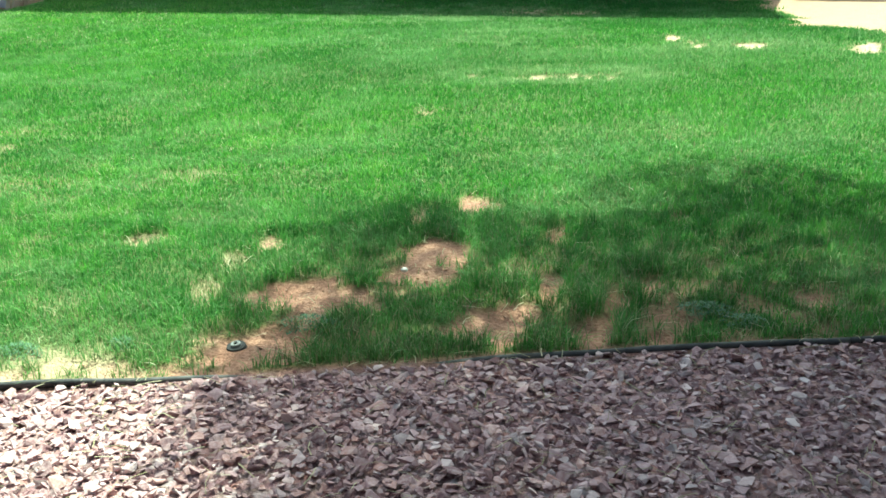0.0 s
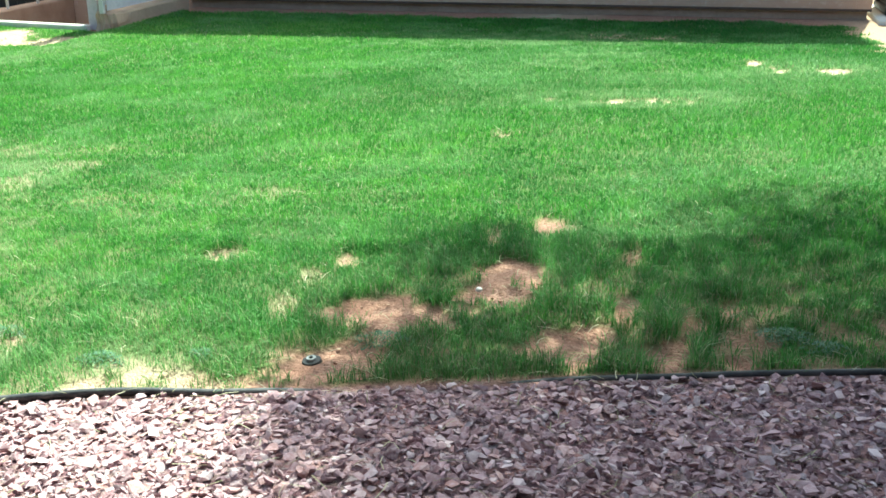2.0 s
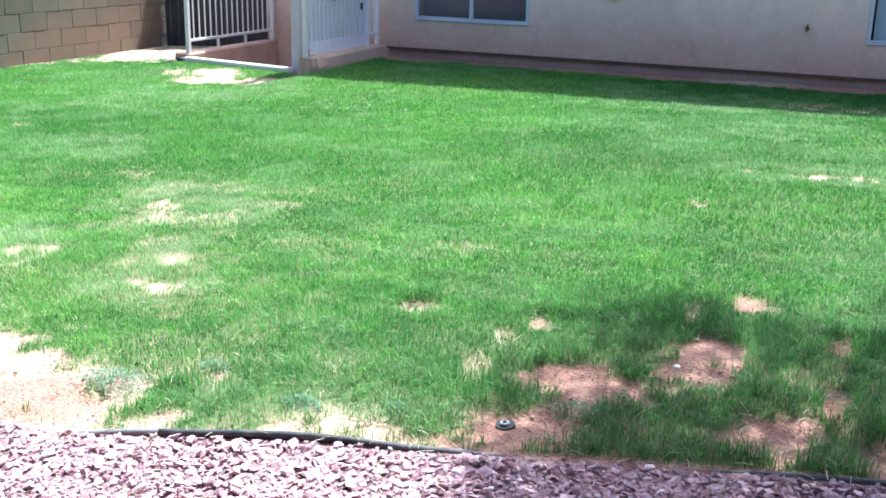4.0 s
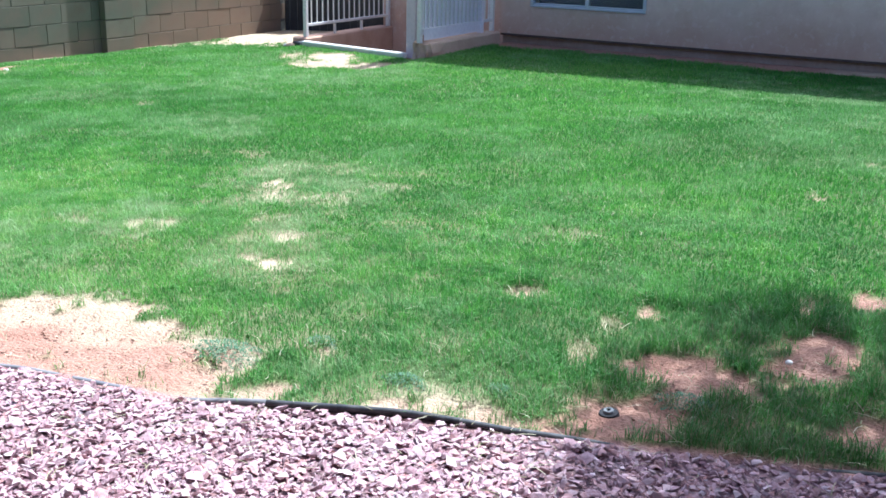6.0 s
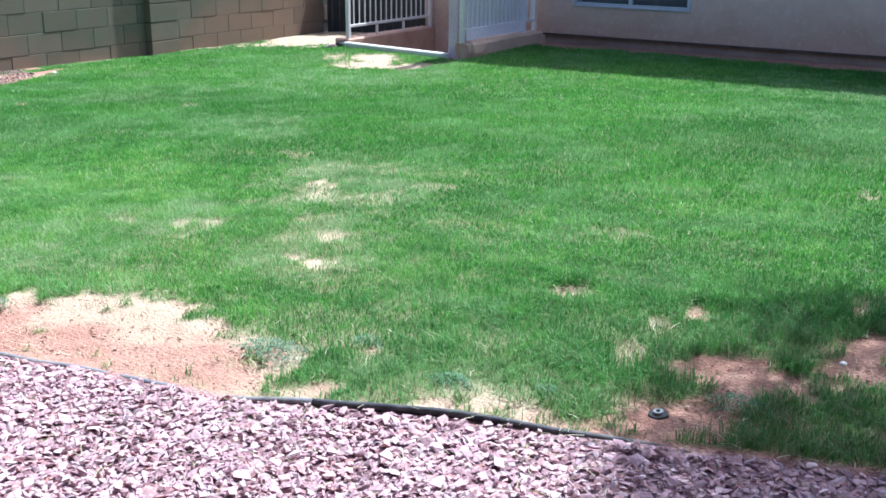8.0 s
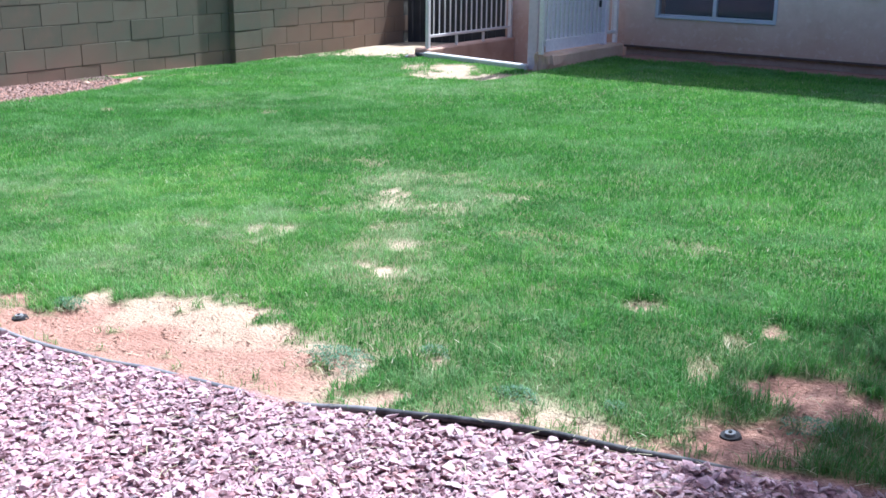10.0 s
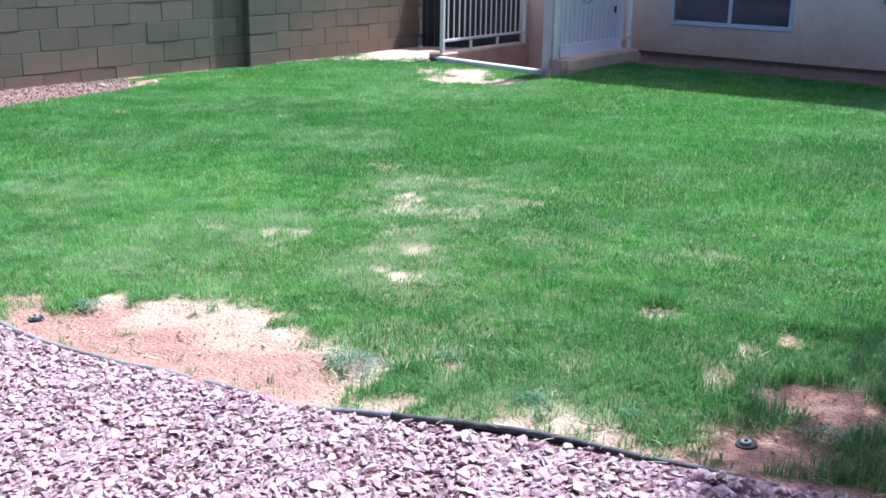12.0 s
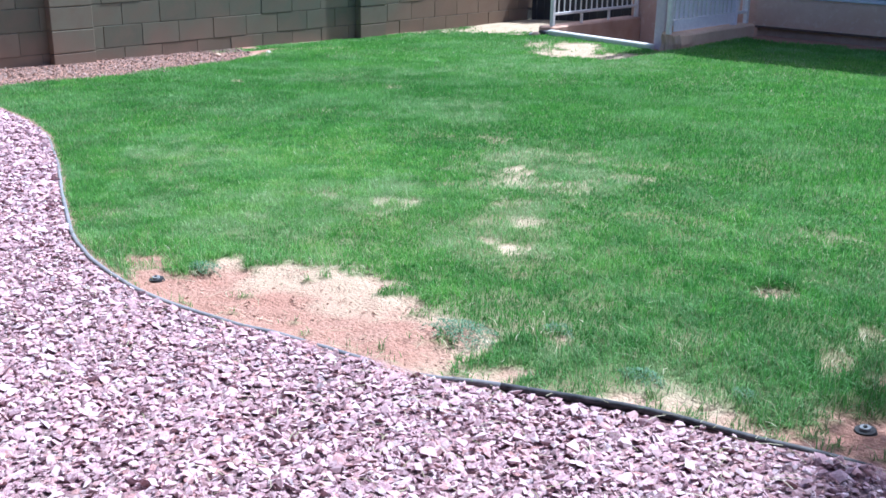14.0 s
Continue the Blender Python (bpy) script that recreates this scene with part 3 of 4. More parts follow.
# ================= lawn =================
def grow(name, areas, near, seed, label):
    """Grass blades over rectangles of (x0, x1, y0, y1, blades a square metre, blade width)."""
    rng = np.random.default_rng(seed)
    P = []
    for x0, x1, y0, y1, per, w in areas:
        n = int((x1 - x0) * (y1 - y0) * per)
        x, y = rng.uniform(x0, x1, n), rng.uniform(y0, y1, n)
        right = 0.30 * y + 0.75                       # the lawn's far side beyond the tree stays unplanted
        keep_ = x < right + np.where(y < 4.2, 2.6, 1.2) + rng.uniform(-0.3, 0.3, n)
        x, y = x[keep_], y[keep_]
        p, bare, rim, thin = sward(x, y)
        k = rng.random(len(x)) < p
        x, y = x[k], y[k]
        P.append(np.stack([x, y, np.full(len(x), w), bare[k], rim[k], thin[k]], 1))
    P = np.concatenate(P)
    n = len(P)
    x, y, w, bare, rim, thin = P.T
    tuft = fnoise(x, y, 0.22, 51)
    shade = np.exp(-(((x - 0.0) / 1.1) ** 2 + ((y - 2.9) / 0.9) ** 2))
    h = (0.014 + 0.018 * rng.random(n)) * (0.65 + 0.7 * tuft) * (1 + 0.55 * shade * tuft + 0.7 * rim * tuft) * (1 - 0.4 * bare)
    tall = tufts(x, y)
    h = h * (1 + 0.75 * tall * (0.4 + rng.random(n)))
    h = np.where(rng.random(n) < 0.012, h * 1.7, h)
    az = rng.uniform(0, 2 * np.pi, n)
    lean = rng.gamma(2.2, 0.30, n).clip(0, 1.5)
    fx, fy = np.cos(az), np.sin(az)                      # blade's way of leaning
    ta = az + np.pi / 2 + rng.normal(0, 0.5, n)
    sx, sy = np.cos(ta), np.sin(ta)
    wid = w * (0.7 + 0.6 * rng.random(n)) / 2
    z = height(x, y) - 0.004
    tip = np.stack([x + fx * lean * h, y + fy * lean * h, z + h * np.cos(np.minimum(lean, 1.5) * 0.72)], 1)
    pair = lambda off, up, ww: [np.stack([x + fx * off + g * sx * ww, y + fy * off + g * sy * ww, z + up], 1) for g in (-1, 1)]
    if near:
        co = np.stack([*pair(0 * h, 0 * h, wid), *pair(0.30 * lean * h, 0.5 * h, wid * 0.85), tip], 1)
        corners = ((0, 1, 3), (0, 3, 2), (2, 3, 4))
    else:
        co = np.stack([*pair(0 * h, 0 * h, wid), tip], 1)
        corners = ((0, 1, 2),)
    nv = co.shape[1]
    base = np.arange(n)[:, None] * nv
    f = np.concatenate([base + np.array(q) for q in corners])
    band = fnoise(x, y, 1.5, 61)
    # tint drops round (-1.2, 2.7) and, past y 2.9, with growing x
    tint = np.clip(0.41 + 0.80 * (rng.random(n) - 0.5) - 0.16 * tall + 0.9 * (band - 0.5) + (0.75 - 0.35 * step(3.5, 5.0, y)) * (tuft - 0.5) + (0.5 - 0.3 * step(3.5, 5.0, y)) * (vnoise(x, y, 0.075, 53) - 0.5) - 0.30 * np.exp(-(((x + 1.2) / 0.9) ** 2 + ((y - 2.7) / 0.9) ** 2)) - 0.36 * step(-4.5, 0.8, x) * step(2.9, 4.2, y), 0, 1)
    sick = np.clip(0.9 * bare + 0.5 * rim + 1.3 * (fnoise(x, y, 0.55, 71) - 0.58) + 0.5 * (thin - 0.55), 0, 1)
    dry = np.clip(np.where(rng.random(n) < 0.016 + 0.024 * (y < 4.2) + 0.55 * bare + 0.32 * sick, 0.55 + 0.45 * rng.random(n), 0.25 * sick * rng.random(n)), 0, 1)
    ill = pale(x, y)
    dry = np.where(rng.random(n) < 0.16 * np.exp(-(((x - 0.1) / 1.1) ** 2 + ((y - 2.5) / 0.6) ** 2)), 0.5 + 0.5 * rng.random(n), dry)
    dry = np.clip(np.maximum(dry, ill * (0.05 + 0.35 * rng.random(n))), 0, 1)
    wan = np.clip(ill * (0.3 + 0.7 * rng.random(n)) + 0.55 * step(0.48, 0.72, fnoise(x, y, 0.7, 101)) * rng.random(n) + 0.6 * step(0.54, 0.70, fnoise(x, y, 0.26, 103)) * step(1.2, -2.2, x) * rng.random(n) + 0.38 * rim * rng.random(n), 0, 1)
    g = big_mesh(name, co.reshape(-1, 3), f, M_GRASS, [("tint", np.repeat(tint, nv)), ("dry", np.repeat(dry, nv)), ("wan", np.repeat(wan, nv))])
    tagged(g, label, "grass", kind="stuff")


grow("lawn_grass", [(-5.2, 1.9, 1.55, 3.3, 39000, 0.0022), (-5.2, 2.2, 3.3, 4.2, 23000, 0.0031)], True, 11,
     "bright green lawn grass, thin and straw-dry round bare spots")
grow("far_lawn_grass", [
    (-8.2, -5.2, 2.0, 4.2, 17000, 0.0050),
    (-8.6, 2.8, 4.2, 6.5, 15500, 0.0054),
    (-9.1, 2.9, 6.5, 10.5, 8500, 0.0080), (1.9, 4.6, 2.5, 6.5, 5000, 0.0075)], False, 12, "bright green lawn grass reaching the house and the block wall")


# ================= gravel =================
def stone_shapes(k, seed):
    """Angular flat chips: hulls of a few random points."""
    rng = np.random.default_rng(seed)
    out = []
    for _ in range(k):
        bm = bmesh.new()
        n = int(rng.integers(7, 11))
        d = rng.normal(size=(n, 3))
        d /= np.linalg.norm(d, axis=1)[:, None]
        d *= np.array([1.0, rng.uniform(0.6, 0.98), rng.uniform(0.26, 0.52)]) * rng.uniform(0.85, 1.0, (n, 1))
        for q in d:
            bm.verts.new(q)
        bmesh.ops.convex_hull(bm, input=bm.verts)
        bmesh.ops.triangulate(bm, faces=bm.faces)
        for v in [v for v in bm.verts if not v.link_faces]:
            bm.verts.remove(v)
        bmesh.ops.recalc_face_normals(bm, faces=bm.faces)
        bm.verts.index_update()
        out.append((np.array([v.co[:] for v in bm.verts]), np.array([[v.index for v in f.verts] for f in bm.faces])))
        bm.free()
    return out


def turn(rng, n, tilt):
    """n random rotations: any yaw, a lean of about tilt radians."""
    a, b, c = rng.uniform(0, 2 * np.pi, n), rng.normal(0, tilt, n), rng.normal(0, tilt, n)
    R = np.zeros((n, 3, 3))
    ca, sa, cb, sb, cc, sc = np.cos(a), np.sin(a), np.cos(b), np.sin(b), np.cos(c), np.sin(c)
    R[:, 0] = np.stack([ca * cb, ca * sb * sc - sa * cc, ca * sb * cc + sa * sc], 1)
    R[:, 1] = np.stack([sa * cb, sa * sb * sc + ca * cc, sa * sb * cc - ca * sc], 1)
    R[:, 2] = np.stack([-sb, cb * sc, cb * cc], 1)
    return R


def scatter(rng, x0, x1, y0, y1, gap):
    gx, gy = np.meshgrid(np.arange(x0, x1, gap), np.arange(y0, y1, gap))
    x = gx.ravel() + rng.uniform(-0.5, 0.5, gx.size) * gap
    y = gy.ravel() + rng.uniform(-0.5, 0.5, gx.size) * gap
    return x, y


def stones(name, pts, shapes, material, seed):
    """pts: arrays x, y, z, half length. One mesh of many chips."""
    rng = np.random.default_rng(seed)
    x, y, z, s = pts
    which = rng.integers(0, len(shapes), len(x))
    R = turn(rng, len(x), 0.32)
    V, F, base = [], [], 0
    for k, (v, f) in enumerate(shapes):
        q = np.flatnonzero(which == k)
        c = np.einsum("nij,vj->nvi", R[q], v) * s[q][:, None, None] + np.stack([x[q], y[q], z[q]], 1)[:, None]
        V.append(c.reshape(-1, 3))
        F.append((np.arange(len(q)) * len(v))[:, None, None] + f[None] + base)
        base += c.shape[0] * c.shape[1]
    return big_mesh(name, np.concatenate(V), np.concatenate([f.reshape(-1, 3) for f in F]), material)


SHAPES = stone_shapes(16, 5)
LOOSE = (-0.65, 0.05, 1.64, 1.79)                    # the stretch whose top stones are single pieces


def build_gravel():
    rng = np.random.default_rng(23)
    parts_ = []
    for x0, x1, y0, y1, gap, lift, size in (
            (-3.6, 1.7, 0.5, 2.55, 0.0195, 0.000, 0.0124), (-3.6, 1.7, 0.5, 2.55, 0.0190, 0.009, 0.0126),
            (-9.0, -3.6, 0.7, 3.2, 0.023, 0.002, 0.0160), (-9.0, -3.6, 0.7, 3.2, 0.026, 0.011, 0.0160)):
        x, y = scatter(rng, x0, x1, y0, y1, gap)
        k = (y < edge_y(x) - 0.014) & ~((lift > 0.007) & (lift < 0.010) & (x > LOOSE[0]) & (x < LOOSE[1]) & (y > LOOSE[2]) & (y < LOOSE[3]))
        back = 0.55 + 0.30 * np.maximum(-2.3 - x, 0) + 0.4 * step(-1.6, -0.9, x)
        far = np.minimum(1.7 - x, y - back)      # thins out towards the patio
        k &= rng.random(len(x)) < np.clip(far / 0.35, 0, 1)
        x, y = x[k], y[k]
        n = len(x)
        s = size * np.exp(np.clip(rng.normal(0, 0.33, n), -0.8, 0.62))
        parts_.append((x, y, height(x, y) - 0.012 + lift + 0.010 * fnoise(x, y, 0.25, 3) + rng.uniform(-0.004, 0.004, n), s))
    g = stones("gravel_bed", [np.concatenate(q) for q in zip(*parts_)], SHAPES, M_GRAVEL, 4)
    tagged(g, "bed of crushed purple-grey stone chips beside the lawn edging", "gravel", kind="stuff")
    rng = np.random.default_rng(8)
    x, y = scatter(rng, *LOOSE, 0.0190)
    meshes = []
    for v, f in SHAPES:
        me = bpy.data.meshes.new("stone")
        me.from_pydata((v * 0.0136).tolist(), [], f.tolist())
        me.materials.append(M_STONE)
        me.shade_flat()
        meshes.append(me)
    R = turn(rng, len(x), 0.36)
    for k in range(min(len(x), 298)):
        ob = new("stone", meshes[int(rng.integers(0, len(meshes)))])
        zz = float(height(x[k], y[k])) + 0.003 + 0.010 * float(fnoise(x[k], y[k], 0.25, 3))
        ob.matrix_world = Matrix.Translation((x[k], y[k], zz)) @ Matrix(R[k].tolist()).to_4x4() @ Matrix.Scale(float(np.exp(rng.normal(0, 0.28))), 4)
        ob.parent = g
    # strip of rust-coloured gravel along the block wall
    x, y = scatter(rng, -9.14, -7.8, 2.9, 7.6, 0.024)
    rim = np.interp(y, [2.0, 4.5, 5.7, 6.3, 6.7], [-7.92, -7.92, -8.08, -8.50, -9.3]) + 0.3 * (vnoise(x, y, 0.5, 3) - 0.5)
    k = (x < rim) & (y > edge_y(x) + 0.02) & ~((x < WALL_X + 0.12) & (y > 4.48) & (y < 5.02))
    x, y = x[k], y[k]
    s = 0.0115 * np.exp(rng.normal(0, 0.4, len(x)))
    tagged(stones("mulch_gravel", (x, y, height(x, y) + 0.002, s), SHAPES, M_MULCH, 14),
           "strip of rust-brown gravel along the foot of the block wall", "gravel", kind="stuff")


build_gravel()


def build_edging_length(edging, x0, x1):
    """One length of plastic edging: a round bead on a thin upright strip, sunk unevenly."""
    xs = np.linspace(x0, x1, int((x1 - x0) / 0.05) + 2)
    ys = edge_y(xs)
    bm = bmesh.new()
    rings = []
    prof = [(0.0085 * math.cos(a), 0.0085 * math.sin(a)) for a in [radians(250 - 40 * k) for k in range(9)]]
    prof = [(-0.003, -0.07)] + prof + [(0.003, -0.07)]
    for i, (x, y) in enumerate(zip(xs, ys)):
        a = max(i - 1, 0)
        b = min(i + 1, len(xs) - 1)
        t = Vector((xs[b] - xs[a], ys[b] - ys[a], 0)).normalized()
        nrm = Vector((-t.y, t.x, 0))
        rise = -0.001 - 0.011 * float(step(-1.7, -2.1, x)) + 0.012 * float(vnoise(x, 0.0, 0.9, 6)) + 0.007 * math.exp(-((x + 1.35) / 0.3) ** 2) - 0.014 * math.exp(-((x + 1.85) / 0.16) ** 2) - 0.018 * math.exp(-((x + 0.62) / 0.33) ** 2)
        z = float(height(x, y)) + rise
        rings.append([bm.verts.new((x + nrm.x * u, y + nrm.y * u, z + v)) for u, v in prof])
    for p, q in zip(rings, rings[1:]):
        for k in range(len(prof)):
            bm.faces.new((p[k], p[(k + 1) % len(prof)], q[(k + 1) % len(prof)], q[k]))
    bm.faces.new(rings[0])
    bm.faces.new(rings[-1][::-1])
    part("edging_length", bm, M_EDGING if x0 > -2 else M_DUSTY, edging, "" if x0 > -2 else "dust-greyed plastic edging", smooth=True)


edging = tagged(new("lawn_edging"), "black plastic lawn edging with a round bead, half buried", "edging")
for a, b in ((-8.0, -5.6), (-5.597, -3.7), (-3.697, -1.63), (-1.627, 0.55), (0.553, 2.6)):
    build_edging_length(edging, a, b)


# ================= block wall =================
BL, BH = 0.4064, 0.2032
COURSE0, HEAD0 = -0.039, 6.721                       # a bed joint's height, a head joint's place


def block_mesh(length):
    bm = bmesh.new()
    box(bm, -0.11, 0.0, 0.003, length - 0.003, 0.003, BH - 0.003, r=0.0022)
    return mesh_of("block", bm, M_BLOCK)


def build_block_wall():
    y0, y1, rows = -3.0, 11.62, range(-3, 9)
    wall = one_box("wall_west", (WALL_X - 0.15, WALL_X - 0.006, y0, y1, -0.75, COURSE0 + 8 * BH + BH - 0.004), M_MORTAR)
    tagged(wall, "weathered grey concrete block garden wall with pilasters, rust-stained low down", "wall", kind="structure")
    full = block_mesh(BL)
    rest = bmesh.new()
    rng = random.Random(3)
    for r in rows:
        off = HEAD0 + (BL / 2 if r % 2 == 0 else 0.0)
        k = math.floor((y0 - off) / BL) + 1
        while off + (k + 1) * BL <= y1 + 0.01:
            y, z = off + k * BL, COURSE0 + r * BH
            k += 1
            if y < 3.3 or r < -2:
                box(rest, WALL_X - 0.11, WALL_X, y + 0.004, y + BL - 0.004, z + 0.004, z + BH - 0.004)
                continue
            ob = new("block", full)
            ob.matrix_world = Matrix.Translation((WALL_X + rng.uniform(-0.0015, 0.003), y + rng.uniform(-0.001, 0.001), z)) @ Matrix.Rotation(rng.gauss(0, 0.003), 4, "X") @ Matrix.Rotation(rng.uniform(-0.004, 0.004), 4, "Z")
            ob.parent = wall
    joined = part("blocks", rest, M_BLOCK, wall)
    joined["kind"] = "stuff"
    # pilasters of single stacked blocks, standing proud
    for py in (8.25, 4.545):
        pil = one_box("pilaster", (WALL_X + 0.002, WALL_X + 0.080, py + 0.006, py + 0.40, -0.6, COURSE0 + 9 * BH - 0.004), M_MORTAR)
        tagged(pil, "projecting concrete block pilaster of the garden wall", "pilaster", "wall pilasters", "structure")
        bm = bmesh.new()
        box(bm, WALL_X + 0.003, WALL_X + 0.090, 0.0, BL, 0.003, BH - 0.003, r=0.005)
        me = mesh_of("block", bm, M_BLOCK)
        for r in range(-2, 9):
            ob = new("block", me)
            ob.matrix_world = Matrix.Translation((rng.uniform(-0.002, 0.002), py, COURSE0 + r * BH))
            ob.parent = pil


# ================= house =================
def build_window(x0, x1, xm, blind, label):
    """A horizontal slider: frame, two sashes with panes, a plaster reveal and the dark room behind."""
    z0, z1, yf = SILL, SILL + 1.22, HOUSE_Y - 0.014
    win = tagged(new("window_1" if not blind else "window_2"), label, "window", kind="structure")
    win.location = (x0, yf, z0)
    bpy.context.view_layer.update()

    def put(name, dims, material, parent=win, lab="", r=0.0):
        x_0, x_1, y_0, y_1, z_0, z_1 = dims
        return one_box(name, (x_0 - x0, x_1 - x0, y_0 - yf, y_1 - yf, z_0 - z0, z_1 - z0), material, parent, lab, r)
    fw = 0.022
    put("frame_bottom", (x0 - 0.012, x1 + 0.012, yf, yf + 0.08, z0, z0 + fw), M_ALU, r=0.004)
    put("frame_top", (x0 - 0.012, x1 + 0.012, yf, yf + 0.08, z1 - fw, z1), M_ALU, r=0.004)
    put("frame_side", (x0 - 0.012, x0 + fw, yf + 0.001, yf + 0.079, z0 + fw, z1 - fw), M_ALU, r=0.004)
    put("frame_side", (x1 - fw, x1 + 0.012, yf + 0.001, yf + 0.079, z0 + fw, z1 - fw), M_ALU, r=0.004)
    put("meeting_stile", (xm - 0.02, xm + 0.02, yf + 0.012, yf + 0.055, z0 + fw, z1 - fw), M_ALU, r=0.004)
    for a, b, d in ((x0 + fw, xm - 0.02, 0.045), (xm + 0.02, x1 - fw, 0.025)):
        sash = put("sash", (a, b, yf + d - 0.014, yf + d - 0.002, z0 + fw, z0 + fw + 0.022), M_ALU, r=0.003)
        p = put("pane", (a, b, yf + d, yf + d + 0.004, z0 + fw, z1 - fw), M_GLASS, sash, "clear window glass")
        p.visible_shadow = False
    if blind:
        z = z0 + 0.05
        while z < z1 - 0.05:
            bm = bmesh.new()
            box(bm, x0 + 0.04 - x0, x1 - 0.04 - x0, -0.012, 0.012, -0.0008, 0.0008)
            bmesh.ops.rotate(bm, verts=bm.verts, cent=(0, 0, 0), matrix=Matrix.Rotation(radians(68), 3, "X"))
            s = part("blind_slat", bm, M_BLIND, win)
            s.location = (0, 0.10, z - z0)
            z += 0.022


def build_house():
    house = tagged(new("house"), "single-storey house with tan skip-trowel stucco and low windows", "house")
    house.location = (0, HOUSE_Y, 0)
    bpy.context.view_layer.update()

    def lay(name, dims_list, material, lab="", r=0.0):
        bm = bmesh.new()
        for a, b, c, d, e, f in dims_list:
            box(bm, a, b, c - HOUSE_Y, d - HOUSE_Y, e, f, r=r)
        return part(name, bm, material, house, lab)
    W1, W2, top, th = (-5.06, -3.78), (-0.47, 0.59), 2.5, 0.2
    zh = SILL + 1.22
    y0, y1 = HOUSE_Y, HOUSE_Y + th
    bm = bmesh.new()
    gx, gz = (CURB_X, *W1, *W2, HOUSE_X1), (WEEP, SILL, zh, top)
    solid = lambda i, k: 0 <= i < 5 and 0 <= k < 3 and not (i in (1, 3) and k == 1)
    vv = {(i, k, d): bm.verts.new((gx[i], d * th, gz[k])) for i in range(6) for k in range(4) for d in (0, 1)}
    for i in range(5):
        for k in range(3):
            if solid(i, k):
                for d in (0, 1):
                    bm.faces.new([vv[i, k, d], vv[i + 1, k, d], vv[i + 1, k + 1, d], vv[i, k + 1, d]])
                for di, dk, (a, b) in ((-1, 0, ((0, 0), (0, 1))), (1, 0, ((1, 0), (1, 1))), (0, -1, ((0, 0), (1, 0))), (0, 1, ((0, 1), (1, 1)))):
                    if not solid(i + di, k + dk):
                        p, q = (i + a[0], k + a[1]), (i + b[0], k + b[1])
                        bm.faces.new([vv[(*p, 0)], vv[(*q, 0)], vv[(*q, 1)], vv[(*p, 1)]])
    part("front_wall", bm, M_STUCCO, house)
    lay("side_wall", [(HOUSE_X1 - th, HOUSE_X1 - 0.002, y1, 19.0, WEEP, top)], M_STUCCO)
    lay("side_wall", [(CURB_X - 0.2, CURB_X, y1, 11.3, WEEP, top)], M_STUCCO)
    lay("recess_wall", [(RAIL_X - 0.15, CURB_X, 11.3, 11.5, -1.0, top)], M_STUCCO)
    lay("back_wall", [(-7.4, HOUSE_X1, 19.0, 19.2, -0.3, top)], M_STUCCO)
    lay("side_wall", [(RAIL_X - 0.15, RAIL_X, 11.5, 19.0, -0.3, top)], M_STUCCO)
    lay("foundation", [(CURB_X, HOUSE_X1 - 0.03, HOUSE_Y + 0.055, HOUSE_Y + 0.25, -0.6, WEEP - 0.004)], M_BASE, "dusty concrete foundation edge")
    lay("weep_screed", [(CURB_X, HOUSE_X1, HOUSE_Y - 0.004, HOUSE_Y + 0.050, WEEP - 0.022, WEEP - 0.001)], M_SCREED, "weep screed coloured dark as the shadow line under the stucco")
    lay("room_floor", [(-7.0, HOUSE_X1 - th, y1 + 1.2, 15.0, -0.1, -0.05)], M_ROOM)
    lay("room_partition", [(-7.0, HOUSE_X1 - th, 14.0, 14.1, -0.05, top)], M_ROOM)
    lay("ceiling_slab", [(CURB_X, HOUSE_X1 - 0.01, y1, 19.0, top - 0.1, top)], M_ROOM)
    lay("soffit", [(CURB_X + 0.02, HOUSE_X1 + 0.04, HOUSE_Y - 0.25, 19.6, top + 0.002, top + 0.06)], M_WOODWORK)
    lay("fascia", [(CURB_X + 0.02, HOUSE_X1 + 0.04, HOUSE_Y - 0.29, HOUSE_Y - 0.252, top - 0.03, top + 0.14)], M_WOODWORK)
    bm = bmesh.new()
    xa, xb, ya, yb, zr = CURB_X, HOUSE_X1 + 0.08, -0.40, 9.1, top + 0.12
    ym = (ya + yb) / 2
    v = [bm.verts.new(q) for q in ((xa, ya, zr), (xb, ya, zr), (xb, yb, zr), (xa, yb, zr), (xa + 3.2, ym, zr + 1.3), (xb - 3.2, ym, zr + 1.3))]
    for q in ((0, 1, 5, 4), (1, 2, 5), (2, 3, 4, 5), (3, 0, 4), (3, 2, 1, 0)):
        bm.faces.new([v[i] for i in q])
    part("roof", bm, M_TILE, house)
    build_window(W1[0], W1[1], -4.42, False, "white aluminium sliding window, dark room behind the glass")
    build_window(W2[0], W2[1], 0.07, True, "white aluminium sliding window with pale closed blinds")


build_house()


